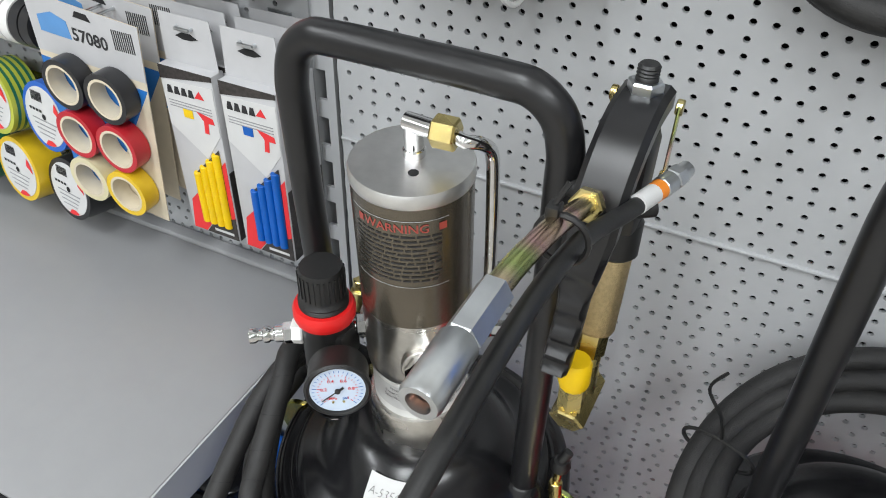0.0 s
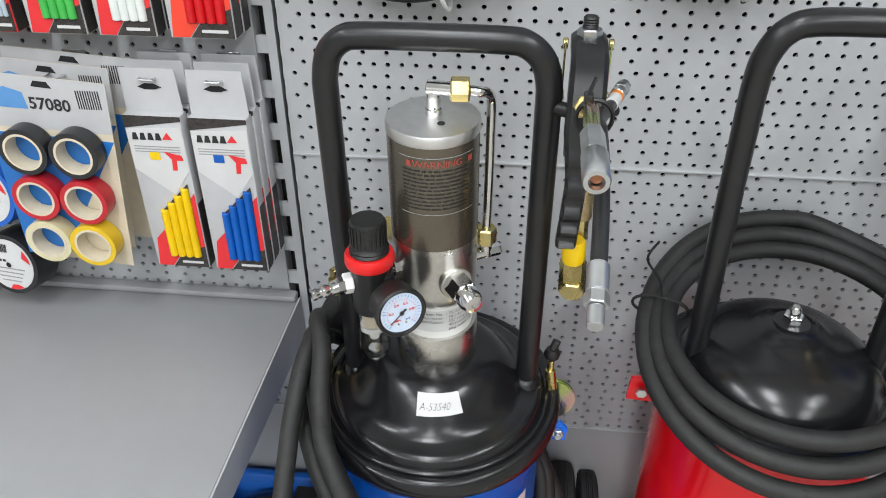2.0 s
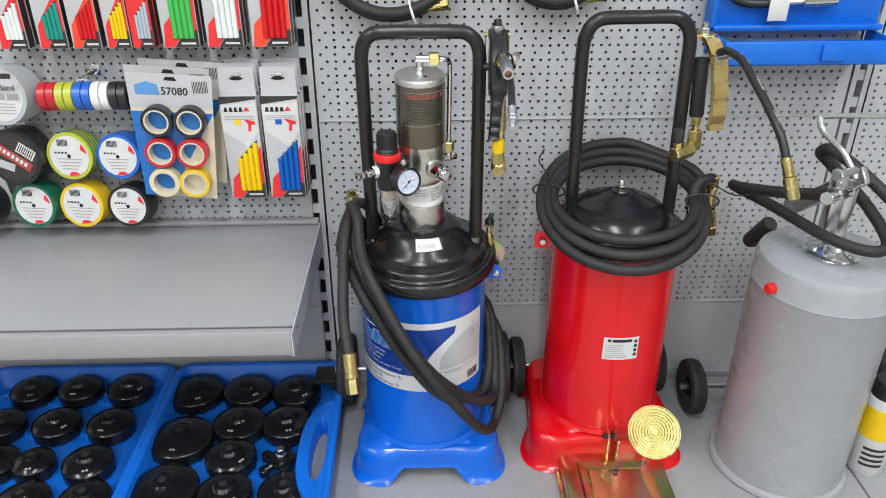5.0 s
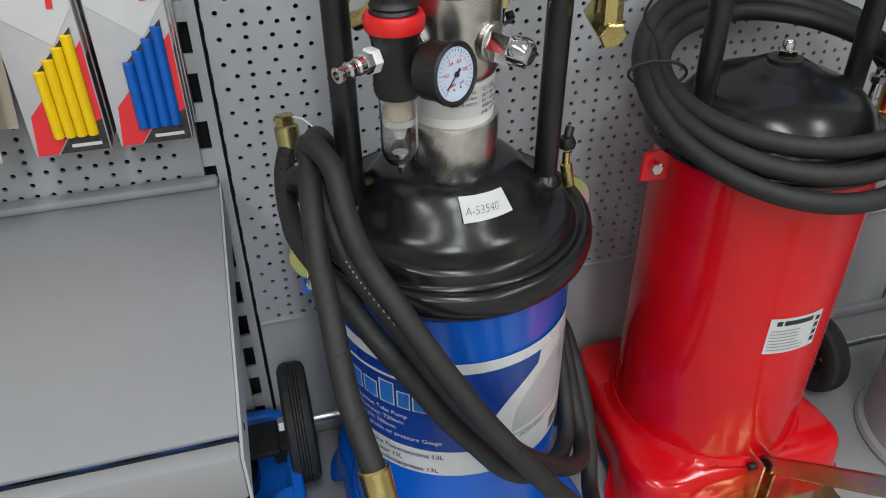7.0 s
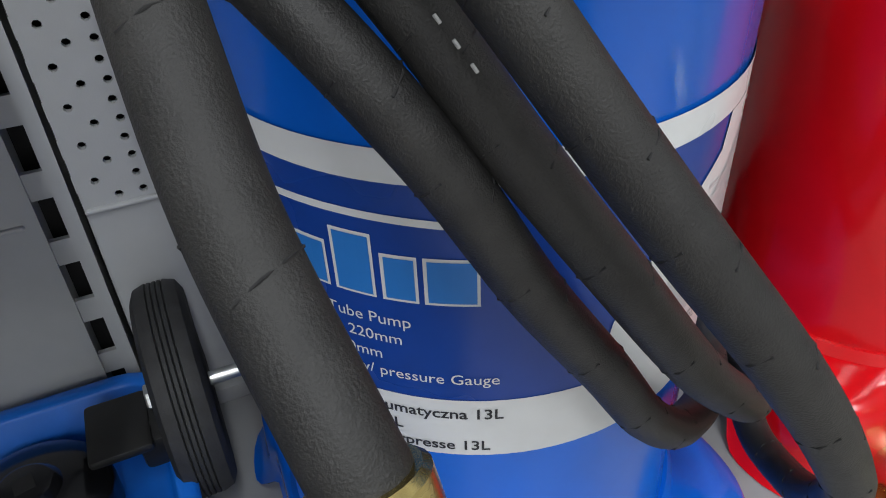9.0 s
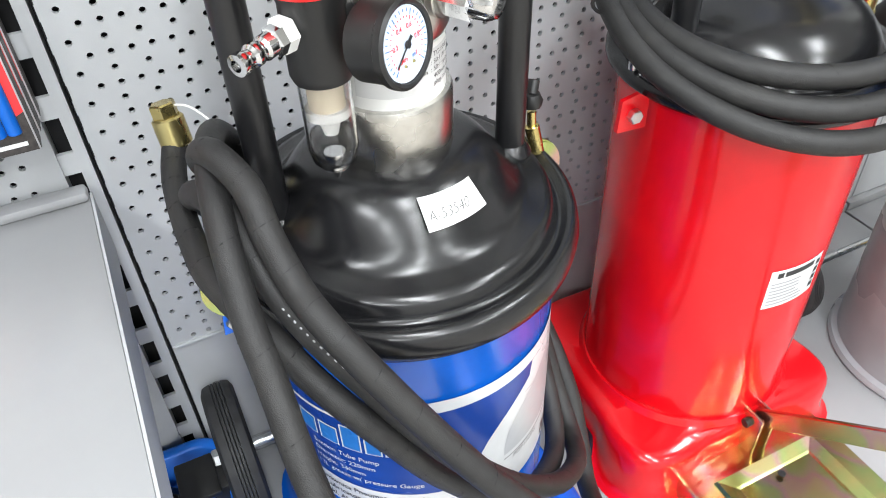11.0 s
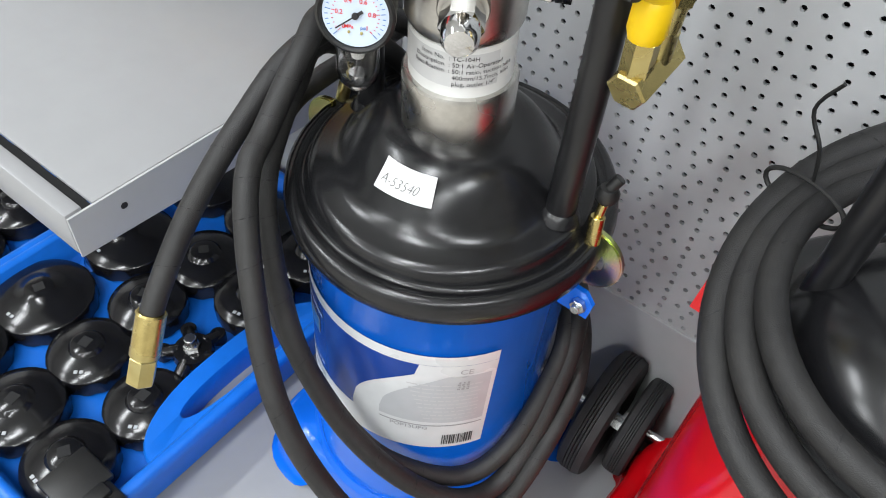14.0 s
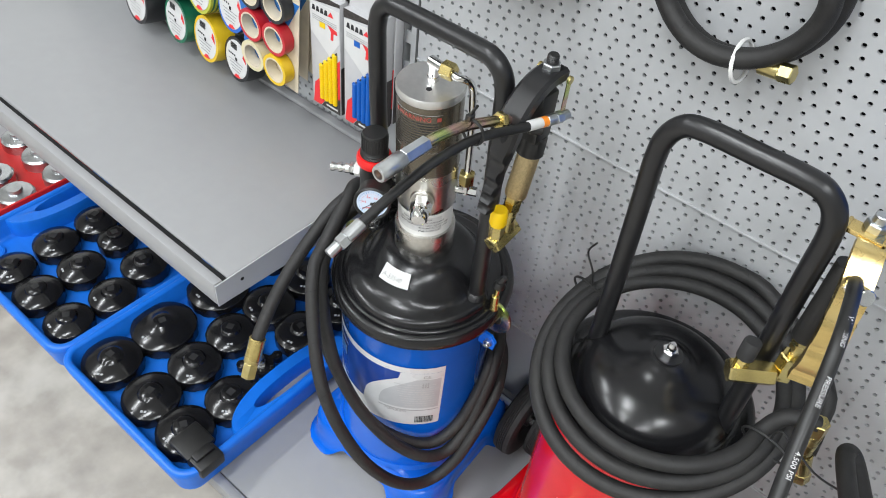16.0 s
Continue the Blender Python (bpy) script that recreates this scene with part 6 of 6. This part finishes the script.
def tape_card(dx, dz, yb, front):
    root = thing("tape_card", (-0.215 + dx, yb, 0.785 + dz), "blister card with six coloured tape rolls", "tape pack", "tape packs")
    q = [(-0.288, 0.793), (-0.163, 0.782), (-0.142, 1.004), (-0.284, 1.014)]
    o = [(x + dx, z + dz) for x, z in q]
    card = part("card", face_patch(o, yb, 0.0008), M_CREAM, root, "cream printed card")
    mid = lambda a, b, t: (a[0] + (b[0] - a[0]) * t, a[1] + (b[1] - a[1]) * t)
    part("card_head", face_patch([mid(o[3], o[0], 0.27), mid(o[2], o[1], 0.25), o[2], o[3]], yb - 0.0009, 0.0003), M_CARDGREY, card, "white printed head")
    part("blue_print", face_patch([o[0], mid(o[0], o[1], 0.35), mid(o[2], o[1], 0.29), mid(o[3], o[0], 0.30)], yb - 0.0009, 0.0003), M_PBLUE, card, "blue print")
    part("maker_mark", face_patch([(o[3][0] + 0.012, o[3][1] - 0.038), (o[3][0] + 0.052, o[3][1] - 0.040), (o[3][0] + 0.050, o[3][1] - 0.022), (o[3][0] + 0.032, o[3][1] - 0.016), (o[3][0] + 0.012, o[3][1] - 0.022)], yb - 0.0013, 0.0003), M_MBLUE, card)
    for i in range(10):
        bx = o[2][0] - 0.034 + 0.0026 * i
        part("barcode_bar", face_patch([(bx, o[2][1] - 0.028), (bx + 0.0012, o[2][1] - 0.028), (bx + 0.0012, o[2][1] - 0.008), (bx, o[2][1] - 0.008)], yb - 0.0013, 0.0003), M_INK, card, smooth=False)
    part("hang_hole", face_patch([(-0.222 + dx, 0.999 + dz), (-0.200 + dx, 0.997 + dz), (-0.204 + dx, 1.004 + dz), (-0.218 + dx, 1.005 + dz)], yb - 0.0013, 0.0003), M_DARK, card)
    if front:
        part("handwriting", lettering("57080", 0.018, Matrix.Translation((-0.230 + dx, yb - 0.0016, 0.975 + dz)) @ pose(0, 0, 0, 90, 3, 0), 0, 0.0004), M_INK, card, "handwritten black number", smooth=False)
        for (cx, cz), c in zip(((-0.240, 0.933), (-0.185, 0.931), (-0.243, 0.877), (-0.189, 0.875), (-0.245, 0.822), (-0.193, 0.820)), ("black", "black", "red", "red", "cream", "yellow")):
            tape_ring(cx + dx, yb - 0.002, cz + dz, 0.0262, 0.019, M_TAPE[c], root)
    return root


tape_card(0, 0, -0.072, True)
tape_card(-0.012, 0.004, -0.040, False)
tape_card(0.010, 0.012, -0.030, False)
wall_hook(-0.211, 1.000, 0.070)

# single tape rolls with round paper labels


def label_roll(cx, cz, r, width, color, group_label, y=-0.028, stripes=None, face="paper"):
    root = thing("tape_roll", (cx, y, cz - r), group_label, "tape roll", "tape rolls")
    t = Matrix.Translation((cx, y, cz)) @ pose(0, 0, 0, 82, 0, -8)
    body = part("tape", lathe([(0, 0), (r, 0), (r * 1.01, width * 0.5), (r, width), (r * 0.6, width), (0, width)], 44, t), M_TAPE[color], root, "wound tape")
    if stripes:
        part("stripes", join(*[lathe([(r * 1.012, width * (0.1 + 0.22 * i)), (r * 1.012, width * (0.2 + 0.22 * i))], 40, t) for i in range(4)]), M_TAPE[stripes], body)
    part("paper_label", lathe([(0, width + 0.0008), (r * 0.86, width + 0.0006), (r * 0.86, width)], 40, t), M_CHAR if face == "dark" else M_PAPER, root, "round printed label")
    lm = t @ Matrix.Translation((0, 0, width + 0.0012))
    if face == "strip":
        part("label_strip", box(-r * 0.84, -r * 0.12, 0, r * 0.80, r * 0.62, 0.0002, 0, 1, lm), M_CARDGREY, root, "white printed strip")
        for i in range(3):
            part("printed_box", box(-r * 0.70 + r * 0.5 * i, -r * 0.10, 0, -r * 0.28 + r * 0.5 * i, r * 0.12, 0.0004, 0, 1, lm), M_INKG, root)
        part("label_top", box(-r * 0.30, r * 0.62, 0, r * 0.55, r * 0.80, 0.0004, 0, 1, lm), M_CHAR, root)
        for i in range(4):
            part("small_print", box(-r * 0.60, -0.0005, 0, r * 0.55, 0.0005, 0.0003, 0, 1, lm @ Matrix.Translation((0, -r * (0.24 + 0.11 * i), 0))), M_INKG, root)
        wall_hook(cx, cz, 0.02)
        return root
    if face == "dark":
        part("diagonal_band", box(-r * 0.70, -r * 0.16, 0, r * 0.70, r * 0.16, 0.0003, 0, 1, lm @ pose(0, 0, 0, 0, 0, -32)), M_WRED, root, "dull red printed band")
        for i in range(7):
            part("band_print", box(-r * 0.60 + i * r * 0.17, -r * 0.06, 0, -r * 0.49 + i * r * 0.17, r * 0.08, 0.0006, 0, 1, lm @ pose(0, 0, 0, 0, 0, -32)), M_PAPER, root)
        part("barcode_panel", box(-r * 0.05, r * 0.25, 0, r * 0.62, r * 0.62, 0.0003, 0, 1, lm @ pose(0, 0, 0, 0, 0, -32)), M_PAPER, root)
        for i in range(8):
            part("barcode", box(r * (0.0 + 0.075 * i), r * 0.28, 0, r * (0.035 + 0.075 * i), r * 0.58, 0.0006, 0, 1, lm @ pose(0, 0, 0, 0, 0, -32)), M_INK, root)
        part("grey_print", box(-r * 0.65, -r * 0.52, 0, r * 0.10, -r * 0.24, 0.0003, 0, 1, lm @ pose(0, 0, 0, 0, 0, -18)), M_LGREY, root)
        wall_hook(cx, cz, 0.02)
        return root
    for i in range(4):
        part("maker_mark", box(-r * (0.62 - 0.15 * i), -0.0015, 0, -r * (0.53 - 0.15 * i), 0.0015, 0.0003, 0, 1, lm @ Matrix.Translation((0, r * 0.14, 0))), M_INK, root)
    part("side_print", sheet([(r * 0.80 * math.cos(radians(a)), r * 0.80 * math.sin(radians(a))) for a in range(8, 50, 7)] + [(r * 0.55, r * 0.42), (r * 0.52, r * 0.30)], 0.0003, lm), M_PRED, root)
    part("side_print", sheet([(r * 0.84 * math.cos(radians(a)), r * 0.84 * math.sin(radians(a))) for a in range(262, 300, 6)] + [(r * 0.20, -r * 0.66), (0, -r * 0.68)], 0.0003, lm), M_PRED, root)
    for i in range(4):
        hw = r * (0.55 - 0.07 * i)
        part("small_print", box(-hw, -0.0006, 0, hw, 0.0006, 0.0003, 0, 1, lm @ Matrix.Translation((0, -r * (0.12 + 0.14 * i), 0))), M_INKG, root)
    part("centre_hole", lathe([(0, 0.0002), (0.0035, 0.0001)], 14, lm), M_DARK, root)
    part("barcode", join(*[box(-r * 0.45 + 0.0022 * i, r * 0.42, 0, -r * 0.45 + 0.0022 * i + 0.0011, r * 0.70, 0.0003, 0, 1, lm) for i in range(9)]), M_INK, root, smooth=False)
    wall_hook(cx, cz, 0.02)
    return root


label_roll(-0.407, 0.858, 0.042, 0.036, "lime", "yellow-green striped tape roll with round paper label", stripes="green")
label_roll(-0.323, 0.856, 0.040, 0.036, "blue", "blue tape roll with round white paper label")
label_roll(-0.492, 0.764, 0.041, 0.036, "green", "green tape roll with round white paper label")
label_roll(-0.407, 0.763, 0.041, 0.036, "yellow", "yellow tape roll with round white paper label")
label_roll(-0.324, 0.760, 0.039, 0.036, "black", "black tape roll with round white paper label")
label_roll(-0.500, 0.858, 0.050, 0.040, "black", "large black insulating tape roll with dark label", face="dark")
big = label_roll(-0.489, 0.968, 0.048, 0.050, "silver", "silver cloth tape roll with white label", face="strip")
part("lettering", lettering("Gewebeband", 0.0125, Matrix.Translation((-0.4960, -0.0815, 0.988)) @ pose(0, 0, 0, 82, 0, -8), 0, 0.0002, "CENTER"), M_INK, big, smooth=False)
part("lettering", lettering("50 mm", 0.0070, Matrix.Translation((-0.5220, -0.0800, 0.9685)) @ pose(0, 0, 0, 82, 0, -8), 0, 0.0001, "CENTER"), M_INK, big, smooth=False)
mp = thing("tape_multipack", (-0.365, -0.06, 0.945), "clear wrapped stack of coloured insulating tape rolls", "tape pack")
for i, c in enumerate(("red", "red", "lime", "lime", "blue", "blue", "white", "white", "black", "black")):
    x = -0.437 + 0.0148 * i
    part("tape_roll", lathe([(0.016, 0), (0.024, 0.0004), (0.0242, 0.0135), (0.016, 0.014), (0.016, 0)], 32, Matrix.Translation((x, -0.052, 0.967)) @ pose(0, 0, 0, 0, 88, 0)), M_TAPE[c], mp, c + " tape roll")
wall_hook(-0.365, 0.994, 0.05)
# folded packs at the end of the row
for k in range(3):
    p = thing("tape_pack", (-0.565 - 0.02 * k, -0.05, 0.72), "pink and white hanging pack with tape", "tape pack", "hanging packs")
    x0 = -0.548 - 0.022 * k
    bk = part("card", face_patch([(x0 - 0.055, 0.735 - 0.01 * k), (x0, 0.745 - 0.01 * k), (x0 - 0.012, 0.868), (x0 - 0.065, 0.866)], -0.030 - 0.016 * k, 0.0008), M_CARDGREY, p, "white printed card")
    part("pink_print", face_patch([(x0 - 0.062, 0.835), (x0 - 0.009, 0.838), (x0 - 0.0125, 0.867), (x0 - 0.0645, 0.865)], -0.0312 - 0.016 * k, 0.0003), node_mat("pink_print", (0.62, 0.04, 0.20), 0.45), bk)
label_roll(-0.600, 0.764, 0.046, 0.045, "black", "black tape roll with small cream label")
